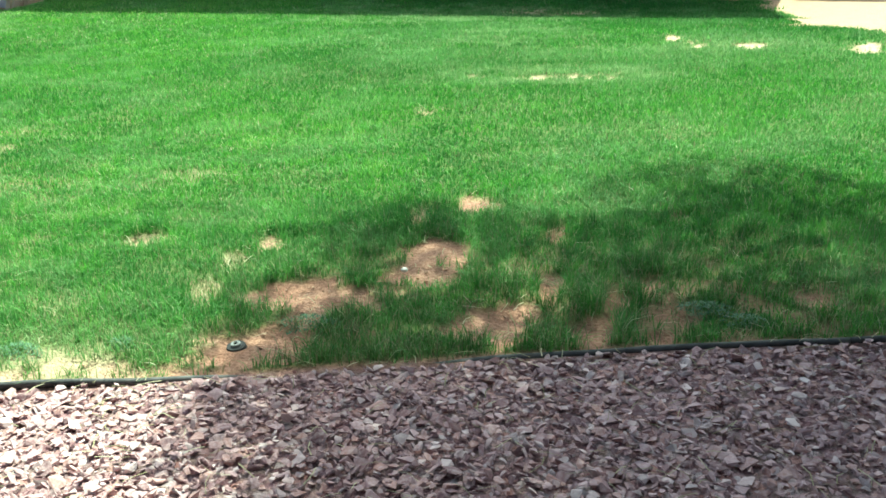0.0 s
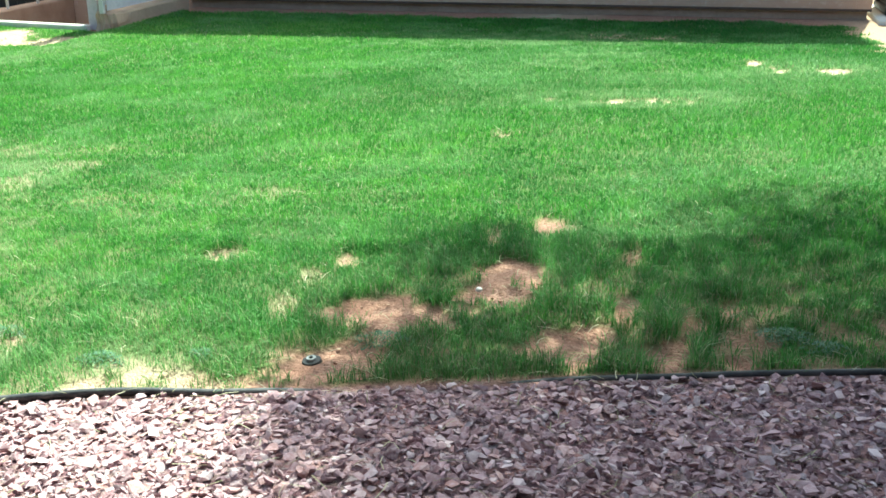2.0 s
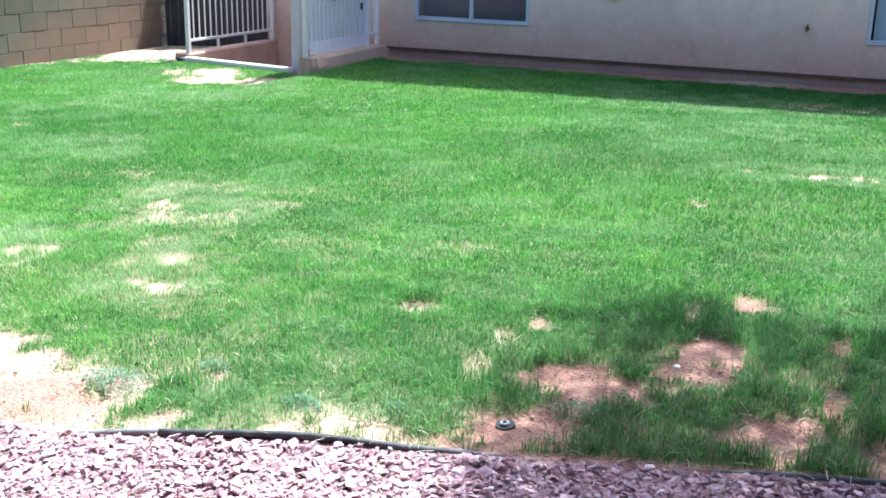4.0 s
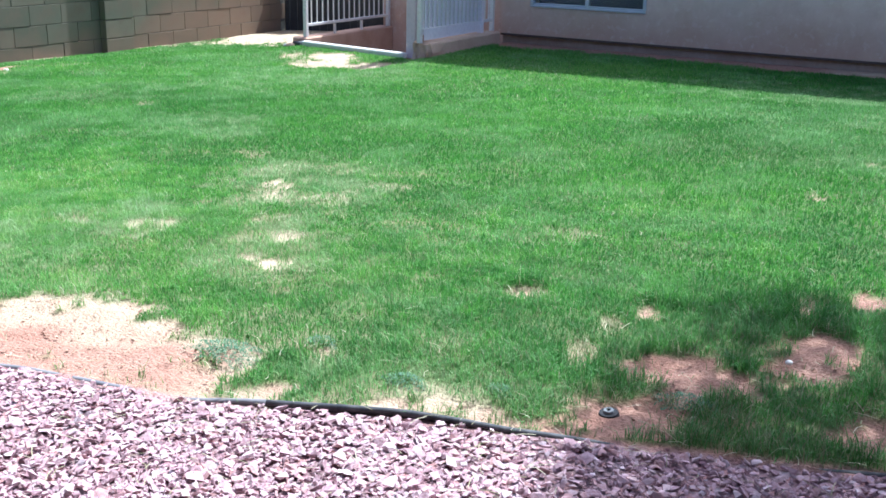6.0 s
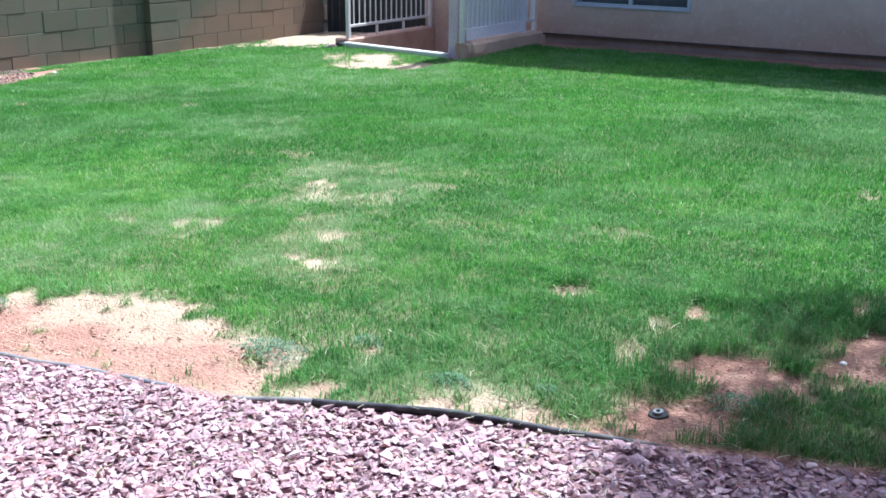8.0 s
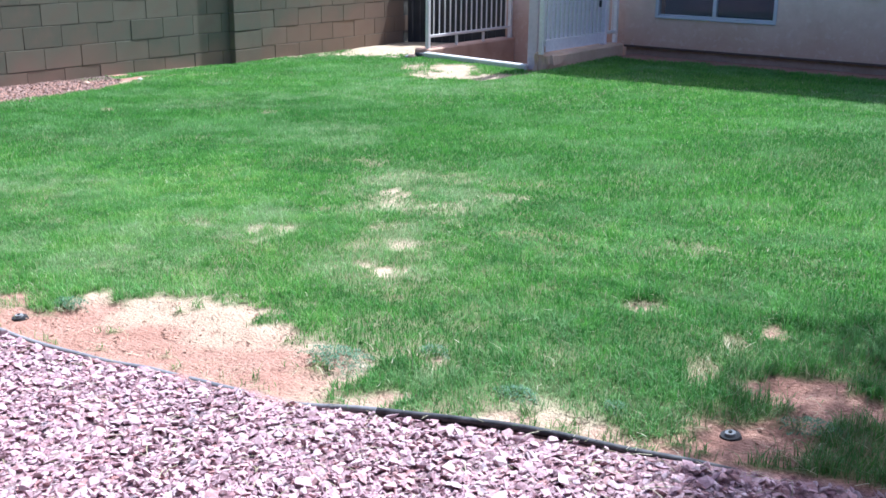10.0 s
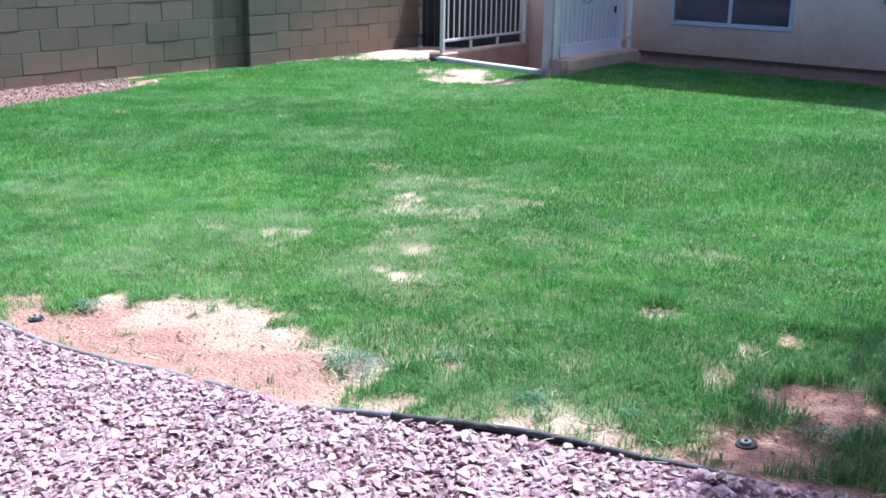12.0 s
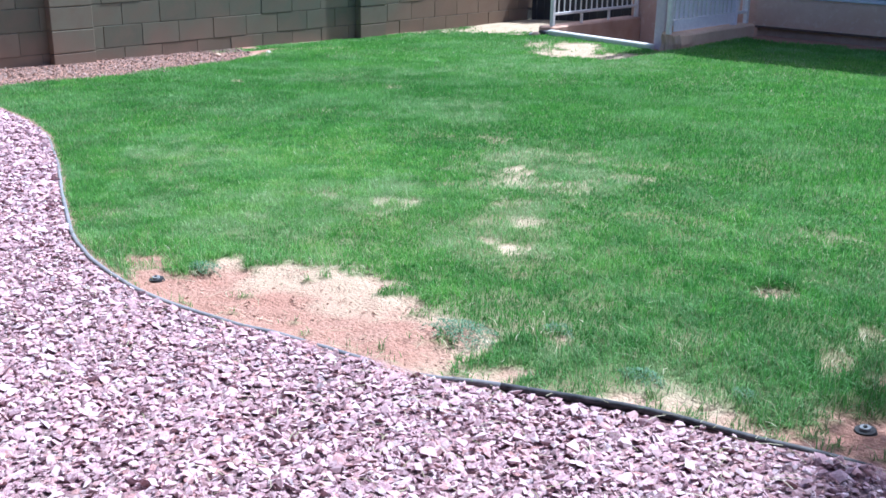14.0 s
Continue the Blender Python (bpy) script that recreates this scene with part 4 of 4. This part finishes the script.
def build_passage():
    """The sunken passage at the house's corner: low walls, sill strip, floor."""
    bm = bmesh.new()
    box(bm, CURB_X - 0.2, CURB_X, 8.98, HOUSE_Y - 0.002, -0.9, -0.085, r=0.018)
    bmesh.ops.subdivide_edges(bm, edges=bm.edges, cuts=9, use_grid_fill=True)
    for v in bm.verts:                                  # chipped, worn end
        k = math.exp(-max(v.co.y - 8.96, 0) / 0.16)
        q = noise.noise_vector(v.co * 14) + 0.6 * noise.noise_vector(v.co * 37)
        v.co.y += 0.35 * k * (v.co.x - CURB_X + 0.2)
        v.co += q * (0.005 + 0.045 * k)
        v.co.z -= 0.02 * k * max(q.z, 0)
    tagged(part("low_wall", bm, M_FOUND), "low tan cement curb wall with a chipped end", "low wall", "passage walls", "structure")
    bm = bmesh.new()
    box(bm, RAIL_X - 0.2, RAIL_X, 9.50, 11.298, -1.0, -0.205, r=0.015)
    tagged(part("low_wall", bm, M_REDWALL), "low red-brown cement retaining wall under a white railing", "low wall", "passage walls", "structure")
    bm = bmesh.new()
    box(bm, RAIL_X + 0.002, CURB_X - 0.202, 9.45, 11.298, -1.0, -0.9)
    tagged(part("passage_floor", bm, M_FOUND), "dusty concrete floor of the sunken passage", "floor", kind="structure")
    bm = bmesh.new()
    box(bm, 0, 1.60, -0.035, 0.035, -0.55, 0.0, r=0.010)
    ob = tagged(part("sill_strip", bm, M_PAD), "white-painted concrete sill across the passage opening", "sill", kind="structure")
    ob.matrix_world = Matrix.Translation((RAIL_X + 0.04, 9.40, -0.222)) @ Matrix.Rotation(radians(-14), 4, "Z") @ Matrix.Rotation(radians(-0.8), 4, "Y")


build_passage()

bmc = bmesh.new()
tube(bmc, (-0.06, 0.0, 0.0), (0.07, 0.0, 0.0), 0.034, seg=18)
for v in bmc.verts:
    v.co.z *= 0.95
pipe = part("drain_pipe", bmc, M_DARK, None, smooth=True)
pipe.location = (RAIL_X - 0.05, 9.42, -0.27)
bpy.context.view_layer.update()
bmc = bmesh.new()
tube(bmc, (0.05, 0.0, 0.0), (0.085, 0.0, 0.0), 0.040, seg=18)
part("coupling", bmc, M_GREY, pipe, "grey pipe coupling", smooth=True)
tagged(pipe, "dark drain pipe end beside the white sill strip", "pipe")


def railing(name, label, x, y0, y1, z0, z1, gap, zpost):
    """A straight run of railing along y with posts, two rails and single pickets."""
    r = tagged(new(name), label, "railing")
    r.location = (x, y0, zpost)
    bpy.context.view_layer.update()
    L = y1 - y0
    for y in (0.0, L):
        one_box("post", (-0.022, 0.022, y - 0.022, y + 0.022, 0.0, z1 - zpost + 0.03), M_IRON, r, r=0.003)
    for z in (z0, z1 - 0.04):
        one_box("rail", (-0.015, 0.015, 0.023, L - 0.023, z - zpost, z - zpost + 0.03), M_IRON, r, r=0.003)
    bm = bmesh.new()
    box(bm, -0.0065, 0.0065, -0.0065, 0.0065, z0 - zpost + 0.03, z1 - zpost - 0.042, r=0.002)
    me = mesh_of("picket", bm, M_IRON)
    n = int(L / gap)
    for k in range(1, n):
        ob = new("picket", me)
        ob.parent = r
        ob.location = (0, k * L / n, 0)
    return r


rl = railing("railing", "white iron railing with thin pickets on a low wall", RAIL_X - 0.05, 9.56, 11.25, -0.088, 1.05, 0.105, -0.205)
for yy in (0.55, 1.1):
    one_box("foot", (-0.012, 0.012, yy - 0.012, yy + 0.012, 0.0, 0.11), M_IRON, rl)
rg = railing("gate_panel", "white iron gate panel backed by a pale steel sheet", CURB_X - 0.10, 8.98, 10.52, 0.02, 1.15, 0.082, -0.085)
one_box("backing_sheet", (-0.022, -0.018, 0.05, 1.24, 0.07, 1.2), M_SHEET, rg, "pale lilac-grey steel backing sheet")
one_box("gate_stile", (-0.03, 0.03, 1.24, 1.30, 0.0, 1.22), M_SHEET, rg, r=0.004)
one_box("kick_plate", (0.017, 0.021, 0.05, 1.24, 0.02, 0.13), M_SHEET, rg, "pale steel kick plate")
one_box("lock_box", (0.016, 0.035, 1.11, 1.14, 0.40, 0.47), M_DARK, rg, "small dark lock", r=0.004)


def hanging_cable():
    """A thin cable slung in a loop over the pickets of the gate panel."""
    bm = bmesh.new()
    pts = []
    for k in range(15):
        u = k / 14
        pts.append(Vector((0.012, 0.62 * u, -0.62 * math.sin(math.pi * min(u * 0.9 + 0.1, 1.0)) ** 0.8 * (1 - 0.55 * u))))
    for a, b in zip(pts, pts[1:]):
        tube(bm, a, b, 0.0045, seg=6)
    ob = part("cable", bm, M_GREY, None, smooth=True)
    ob.location = (CURB_X - 0.10, 9.32, 0.92)
    tagged(ob, "thin grey cable looped over the white gate panel", "cable")


hanging_cable()
one_box("gate_post", (-0.215, -0.105, 0.09, 0.21, -0.6, 1.35), M_POST, rg, "wide lilac-grey steel gate post", r=0.006)


def build_side_gate():
    g = tagged(new("side_gate"), "charcoal metal side gate closing the gap to the block wall", "gate")
    g.location = (WALL_X + 0.02, 11.50, -0.38)
    bpy.context.view_layer.update()
    w = RAIL_X - 0.22 - WALL_X - 0.02
    one_box("post", (0.0, 0.07, -0.04, 0.04, -0.2, 1.22), M_DARK, g, r=0.004)
    one_box("post", (w - 0.07, w, -0.04, 0.04, -0.2, 1.22), M_DARK, g, r=0.004)
    for z in (0.10, 0.95):
        one_box("rail", (0.072, w - 0.072, 0.004, 0.034, z, z + 0.05), M_DARK, g)
    n = 12
    for k in range(n):
        a = 0.075 + k * (w - 0.15) / n
        one_box("slat", (a, a + (w - 0.15) / n - 0.006, -0.016, 0.003, -0.08, 1.12), M_DARK, g, r=0.002)


build_side_gate()


def build_condenser():
    x0, x1, y0, y1, z0 = 1.60, 2.40, 10.62, 11.42, -0.163
    pad = one_box("equipment_pad", (1.50, 2.55, 10.25, 11.6, -0.26, -0.166), M_PAD, r=0.010)
    tagged(pad, "pale concrete pad under the air conditioner", "concrete pad")
    ac = tagged(new("air_conditioner"), "dark grey louvred air conditioning condenser on a pad", "air conditioner")
    ac.location = (x0, y0, z0)
    bpy.context.view_layer.update()
    w, d, h = x1 - x0, y1 - y0, 0.85
    one_box("core", (0.05, w - 0.05, 0.05, d - 0.05, 0.05, h - 0.05), M_DARK, ac)
    one_box("base_pan", (0.0, w, 0.0, d, 0.0, 0.06), M_DARK, ac, r=0.008)
    one_box("lid", (-0.01, w + 0.01, -0.01, d + 0.01, h - 0.06, h), M_CASE, ac, r=0.01)
    for x, y in ((0, 0), (w - 0.06, 0), (0, d - 0.06), (w - 0.06, d - 0.06)):
        one_box("corner_post", (x, x + 0.06, y, y + 0.06, 0.06, h - 0.06), M_CASE, ac, r=0.006)
    for k in range(5):
        a = 0.07 + k * 0.134
        one_box("louvre_panel", (a, a + 0.120, 0.012, 0.030, 0.062, h - 0.062), M_CASE, ac, r=0.004)
        one_box("guard_wire", (a + 0.123, a + 0.131, 0.004, 0.014, 0.062, h - 0.062), M_ALU, ac)
    ls = tagged(new("line_set"), "white-wrapped coolant pipes from wall to condenser", "pipe")
    ls.location = (HOUSE_X1, 10.72, 0.0)
    bpy.context.view_layer.update()
    for z, r in ((0.06, 0.016), (0.02, 0.010), (0.26, 0.012)):
        bm = bmesh.new()
        tube(bm, (-0.02, 0, z), (0.06, -0.02, z + 0.01), r)
        tube(bm, (0.06, -0.02, z + 0.01), (0.15, 0.0, z - 0.05), r)
        part("pipe", bm, M_WHITE, ls, smooth=True)


build_condenser()


def build_wall_fittings():
    f = tagged(new("hose_bib"), "small weathered brass hose tap on the stucco", "tap")
    f.location, f.scale = (-1.01, HOUSE_Y, 0.32), (0.7, 0.7, 0.7)
    bpy.context.view_layer.update()
    bm = bmesh.new()
    tube(bm, (0, 0, 0), (0, -0.05, 0), 0.013)
    tube(bm, (0, -0.05, 0.005), (0, -0.085, -0.035), 0.011)
    part("spout", bm, M_BRASS, f, smooth=True)
    bm = bmesh.new()
    tube(bm, (0, -0.04, 0.02), (0, -0.04, 0.045), 0.006)
    tube(bm, (0, -0.04, 0.045), (0, -0.04, 0.053), 0.026, seg=10)
    part("handle", bm, M_BRASS, f)
    bm = bmesh.new()
    tube(bm, (0, 0.0, 0), (0, -0.008, 0), 0.028, seg=12)
    part("flange", bm, M_BRASS, f)
    bx = tagged(new("outlet_box"), "small grey weatherproof outlet box on the stucco", "outlet box")
    bx.location = (-2.87, HOUSE_Y, 0.51)
    bpy.context.view_layer.update()
    one_box("box_body", (-0.04, 0.04, -0.045, -0.001, 0.0, 0.13), M_GREY, bx, r=0.006)
    one_box("cover_flap", (-0.044, 0.044, -0.055, -0.046, 0.002, 0.126), M_GREY, bx, r=0.003)


build_wall_fittings()
build_block_wall()


# ================= small things in the lawn =================
def sprinkler(x, y, label):
    s = tagged(new("sprinkler_head"), label, "sprinkler", "lawn sprinklers")
    s.location = (x, y, float(height(x, y)) - 0.027)
    s.rotation_euler = (radians(6), radians(-4), 0)
    bpy.context.view_layer.update()
    bm = bmesh.new()
    tube(bm, (0, 0, -0.06), (0, 0, 0.012), 0.022, seg=20)
    part("body", bm, M_RUBBER, s)
    bm = bmesh.new()
    bmesh.ops.create_cone(bm, cap_ends=True, segments=24, radius1=0.027, radius2=0.023, depth=0.012, matrix=Matrix.Translation((0, 0, 0.016)))
    cap = part("cap", bm, M_RUBBER, s, "black rubber cap")
    bm = bmesh.new()
    bmesh.ops.create_cone(bm, cap_ends=True, segments=18, radius1=0.013, radius2=0.012, depth=0.006, matrix=Matrix.Translation((0, 0, 0.0255)))
    part("riser_cap", bm, M_GREY, cap, "grey riser cap")
    bm = bmesh.new()
    bmesh.ops.create_cone(bm, cap_ends=True, segments=10, radius1=0.005, radius2=0.004, depth=0.003, matrix=Matrix.Translation((0, 0, 0.0302)))
    part("nozzle_screw", bm, M_RUBBER, cap)


sprinkler(-0.884, 2.18, "black pop-up sprinkler head with a grey cap in bare soil")
sprinkler(-3.03, 1.735, "black pop-up sprinkler head sunk in bare soil beside the edging")


def pebble(x, y, r, lab, material, seed):
    bm = bmesh.new()
    bmesh.ops.create_icosphere(bm, subdivisions=2, radius=r)
    for v in bm.verts:
        v.co *= 1 + 0.16 * float(vnoise(v.co.x * 60 + seed, v.co.y * 60, 1.0, seed))
        v.co.z *= 0.7
    ob = part("pebble", bm, material, None, smooth=True)
    ob.location = (x, y, float(height(x, y)) + 0.3 * r)
    tagged(ob, lab, "stone", "loose pebbles")


def weed(x, y, r, seed):
    """A flat rosette of blue-green leaves."""
    rng = np.random.default_rng(seed)
    r *= 0.75
    n = int(1100 * (r / 0.08) ** 2)
    a = rng.uniform(0, 6.28, n)
    d = r * np.sqrt(rng.random(n)) * (0.45 + 0.9 * vnoise(np.cos(a) * 2 + seed, np.sin(a) * 2, 0.7, seed))
    px, py = d * np.cos(a) * 1.5, d * np.sin(a)
    pz = 0.006 + 0.022 * (1 - (d / r) ** 2) * rng.random(n)
    yaw, L, w = rng.uniform(0, 6.28, n), rng.uniform(0.003, 0.006, n), rng.uniform(0.0012, 0.0022, n)
    cx, cy, up = np.cos(yaw), np.sin(yaw), rng.uniform(-0.5, 0.9, n)
    p = np.stack([px, py, pz], 1)
    u, v = np.stack([cx, cy, up], 1) * L[:, None], np.stack([-cy, cx, 0.3 * up], 1) * w[:, None]
    V = np.stack([p - u, p + v, p + u, p - v], 1)
    ob = big_mesh("weed", V.reshape(-1, 3), np.arange(4 * n).reshape(-1, 4), M_WEED)
    ob.location = (x, y, float(height(x, y)) - 0.001)
    tagged(ob, "low mat of blue-green weed leaves in the thin lawn", "weed", "lawn weeds")


M_WEED = simple("weed_leaf", (0.055, 0.135, 0.060), (0.09, 0.18, 0.09), 60, 0.6, fine=(0.04, 0.09, 0.045))
for i, (wx, wy, wr) in enumerate(((-0.73, 2.29, 0.07), (-1.16, 2.14, 0.04), (-1.95, 2.02, 0.10), (-1.40, 2.08, 0.06), (0.24, 2.46, 0.07),
                                  (0.33, 2.40, 0.05), (-2.98, 1.88, 0.07), (-1.75, 2.2, 0.045))):
    weed(wx, wy, wr, 40 + i)

pebble(-0.575, 2.69, 0.0095, "small pale pebble lying on the bare soil", M_PAD, 1)
pebble(-7.62, 10.35, 0.03, "pale stone lying behind the white railing", M_PAD, 3)
pebble(-8.66, 6.0, 0.026, "pale stone at the end of the rust-brown gravel", M_FOUND, 4)
pebble(-8.52, 6.50, 0.022, "small pale stone beside the block wall", M_PAD, 5)
pebble(-7.42, 9.36, 0.05, "grey lump of broken concrete beside the white sill", M_FOUND, 7)
pebble(-7.52, 9.42, 0.04, "grey lump of broken concrete beside the white sill", M_GREY, 8)


def litter():
    """Dry straws and clods strewn over soil, lawn rim and gravel."""
    rng = np.random.default_rng(77)
    n = 6000
    x, y = rng.uniform(-3.4, 1.3, n), rng.uniform(1.0, 4.2, n)
    thick, bare, rim, thin = sward(x, y)
    k = rng.random(n) < np.where(y < edge_y(x), 0.42, 0.05 + 0.34 * bare + 0.45 * rim * (1 - thick) * (1 - bare))
    x, y = x[k], y[k]
    n = len(x)
    L, az, w = rng.uniform(0.02, 0.065, n), rng.uniform(0, 6.28, n), rng.uniform(0.0005, 0.0012, n)
    bend = rng.normal(0, 0.35, n)
    z = height(x, y) + np.where(y < edge_y(x), 0.016, 0.006) + rng.uniform(0, 0.012, n)
    co = np.empty((n, 6, 3))
    for j, s in enumerate((-0.5, 0.0, 0.5)):
        px = x + np.cos(az) * s * L - np.sin(az) * bend * L * (s * s)
        py = y + np.sin(az) * s * L + np.cos(az) * bend * L * (s * s)
        pz = z + 0.25 * L * (0.25 - s * s)
        for q, sg in enumerate((-1, 1)):
            co[:, 2 * j + q] = np.stack([px - np.sin(az) * w * sg, py + np.cos(az) * w * sg, pz], 1)
    base = np.arange(n)[:, None] * 6
    f = np.concatenate([base + np.array(q) for q in ((0, 1, 3, 2), (2, 3, 5, 4))])
    tagged(big_mesh("dry_straw", co.reshape(-1, 3), f, M_GRASS, [("tint", np.repeat(rng.uniform(0.0, 0.85, n), 6)), ("dry", np.ones(n * 6))]),
           "dry grass straws strewn over soil and gravel", "straw", kind="stuff")
    n = 13000
    x, y = rng.uniform(-3.3, 0.7, n), rng.uniform(1.6, 3.0, n)
    k = rng.random(n) < patches(x, y, (BARE_DIRT, BARE_TREE, BARE_EDGE)) * lawn_cover(x, y)
    k &= np.hypot(x + 0.884, y - 2.18) > 0.05
    x, y = x[k], y[k]
    s = 0.0027 * np.exp(np.clip(rng.normal(0, 0.65, len(x)), -1.2, 1.35))
    m = simple("clods", (0.37, 0.21, 0.15), (0.50, 0.335, 0.24), 25, 0.95, relief=0.5)
    tagged(stones("soil_clods", (x, y, height(x, y) - 0.010 + 0.2 * s, s), SHAPES, m, 31), "crumbs and clods of dry reddish soil", "soil", kind="stuff")


litter()


# ================= tree that shades the lawn, and what closes the yard =================
def build_tree():
    tree = tagged(new("tree"), "broad shade tree with a dense small-leaved crown", "tree")
    base = Vector((3.3, 4.9, float(height(3.3, 4.9)) - 0.05))
    tree.location = base
    bpy.context.view_layer.update()
    sx, sy = SUN.x / SUN.z, SUN.y / SUN.z
    clumps = []
    for gx, gy, r, tall in ((-0.30, 0.75, 0.50, 3.6), (-0.28, 1.40, 0.52, 3.8), (-0.48, 2.00, 0.52, 4.0), (-0.68, 2.42, 0.42, 4.0), (-0.62, 3.0, 0.40, 4.2), (0.05, 2.75, 0.50, 4.4),
                         (0.35, 3.42, 0.50, 4.3), (0.95, 3.05, 0.62, 4.6), (0.40, 2.05, 0.62, 4.5), (0.35, 1.15, 0.66, 4.2), (1.35, 2.0, 0.80, 4.8),
                         (1.20, 0.9, 0.80, 4.4), (0.20, 0.25, 0.60, 3.8), (1.6, 3.1, 0.6, 4.5), (2.1, 2.3, 0.8, 4.9), (2.2, 1.3, 0.7, 4.3)):
        h = (0.82 if gy > 2.3 else 0.66) * tall
        clumps.append((Vector((gx + sx * h, gy + sy * h, h)), r))
    bm = bmesh.new()
    fork = Vector((2.9, 5.0, 2.3))
    tube(bm, (0, 0, 0), Vector((3.15, 4.95, 1.2)) - base, 0.16, 0.13, 10)
    tube(bm, Vector((3.15, 4.95, 1.2)) - base, fork - base, 0.13, 0.11, 10)
    part("trunk", bm, M_BARK, tree, smooth=True)
    for c, r in clumps:
        bm = bmesh.new()
        mid = fork.lerp(c, 0.5) + Vector((0, 0, -0.15))
        tube(bm, fork - base, mid - base, 0.055, 0.035, 6)
        tube(bm, mid - base, c - base, 0.035, 0.012, 6)
        part("limb", bm, M_BARK, tree, smooth=True)
    rng = np.random.default_rng(9)
    V = []
    for c, r in clumps:
        gx, gy = c.x - sx * c.z, c.y - sy * c.z
        n = int((1200 if gy > 2.3 else 2700 if gx < -0.2 else 6000) * r * r / 0.25)
        d = rng.normal(size=(n, 3))
        d /= np.linalg.norm(d, axis=1)[:, None]
        rad = r * rng.random(n) ** 0.5 * (0.75 + 0.5 * vnoise(d[:, 0] * 2 + c.x, d[:, 1] * 2 + d[:, 2], 0.5, 4))
        p = d * rad[:, None] * np.array([1, 1, 0.7]) + np.array(c) - np.array(base)
        a, b = rng.normal(size=(n, 3)), rng.normal(size=(n, 3))
        a /= np.linalg.norm(a, axis=1)[:, None]
        b -= a * np.sum(a * b, 1)[:, None]
        b /= np.linalg.norm(b, axis=1)[:, None]
        s = rng.uniform(0.026, 0.042, n)[:, None]
        V.append(np.stack([p - a * s, p + b * s * 0.45, p + a * s, p - b * s * 0.45], 1))
    V = np.concatenate(V)
    f = np.arange(len(V) * 4).reshape(-1, 4)
    crown = big_mesh("crown", V.reshape(-1, 3), f, M_LEAF)
    crown.parent = tree


build_tree()

bmc = bmesh.new()
box(bmc, 7.0, 7.15, -6.0, 22.0, -0.6, 1.7)
tagged(part("wall_east", bmc, M_BLOCK), "plain concrete block garden wall", "wall", kind="structure")
bmc = bmesh.new()
box(bmc, -9.3, 7.0, 21.9, 22.05, -0.8, 1.7)
tagged(part("wall_north", bmc, M_BLOCK), "plain concrete block garden wall", "wall", kind="structure")
# unseen wall and roof, added to keep sky and bounce off the gravel
bmc = bmesh.new()
box(bmc, -9.3, 7.0, -1.9, -1.7, -0.9, 2.8)
box(bmc, -9.3, 7.0, -1.9, 0.35, 2.6, 2.75)
tagged(part("wall_south", bmc, M_BLOCK), "plain grey block wall and deep roof, added unseen to shade the gravel", "wall", kind="structure")
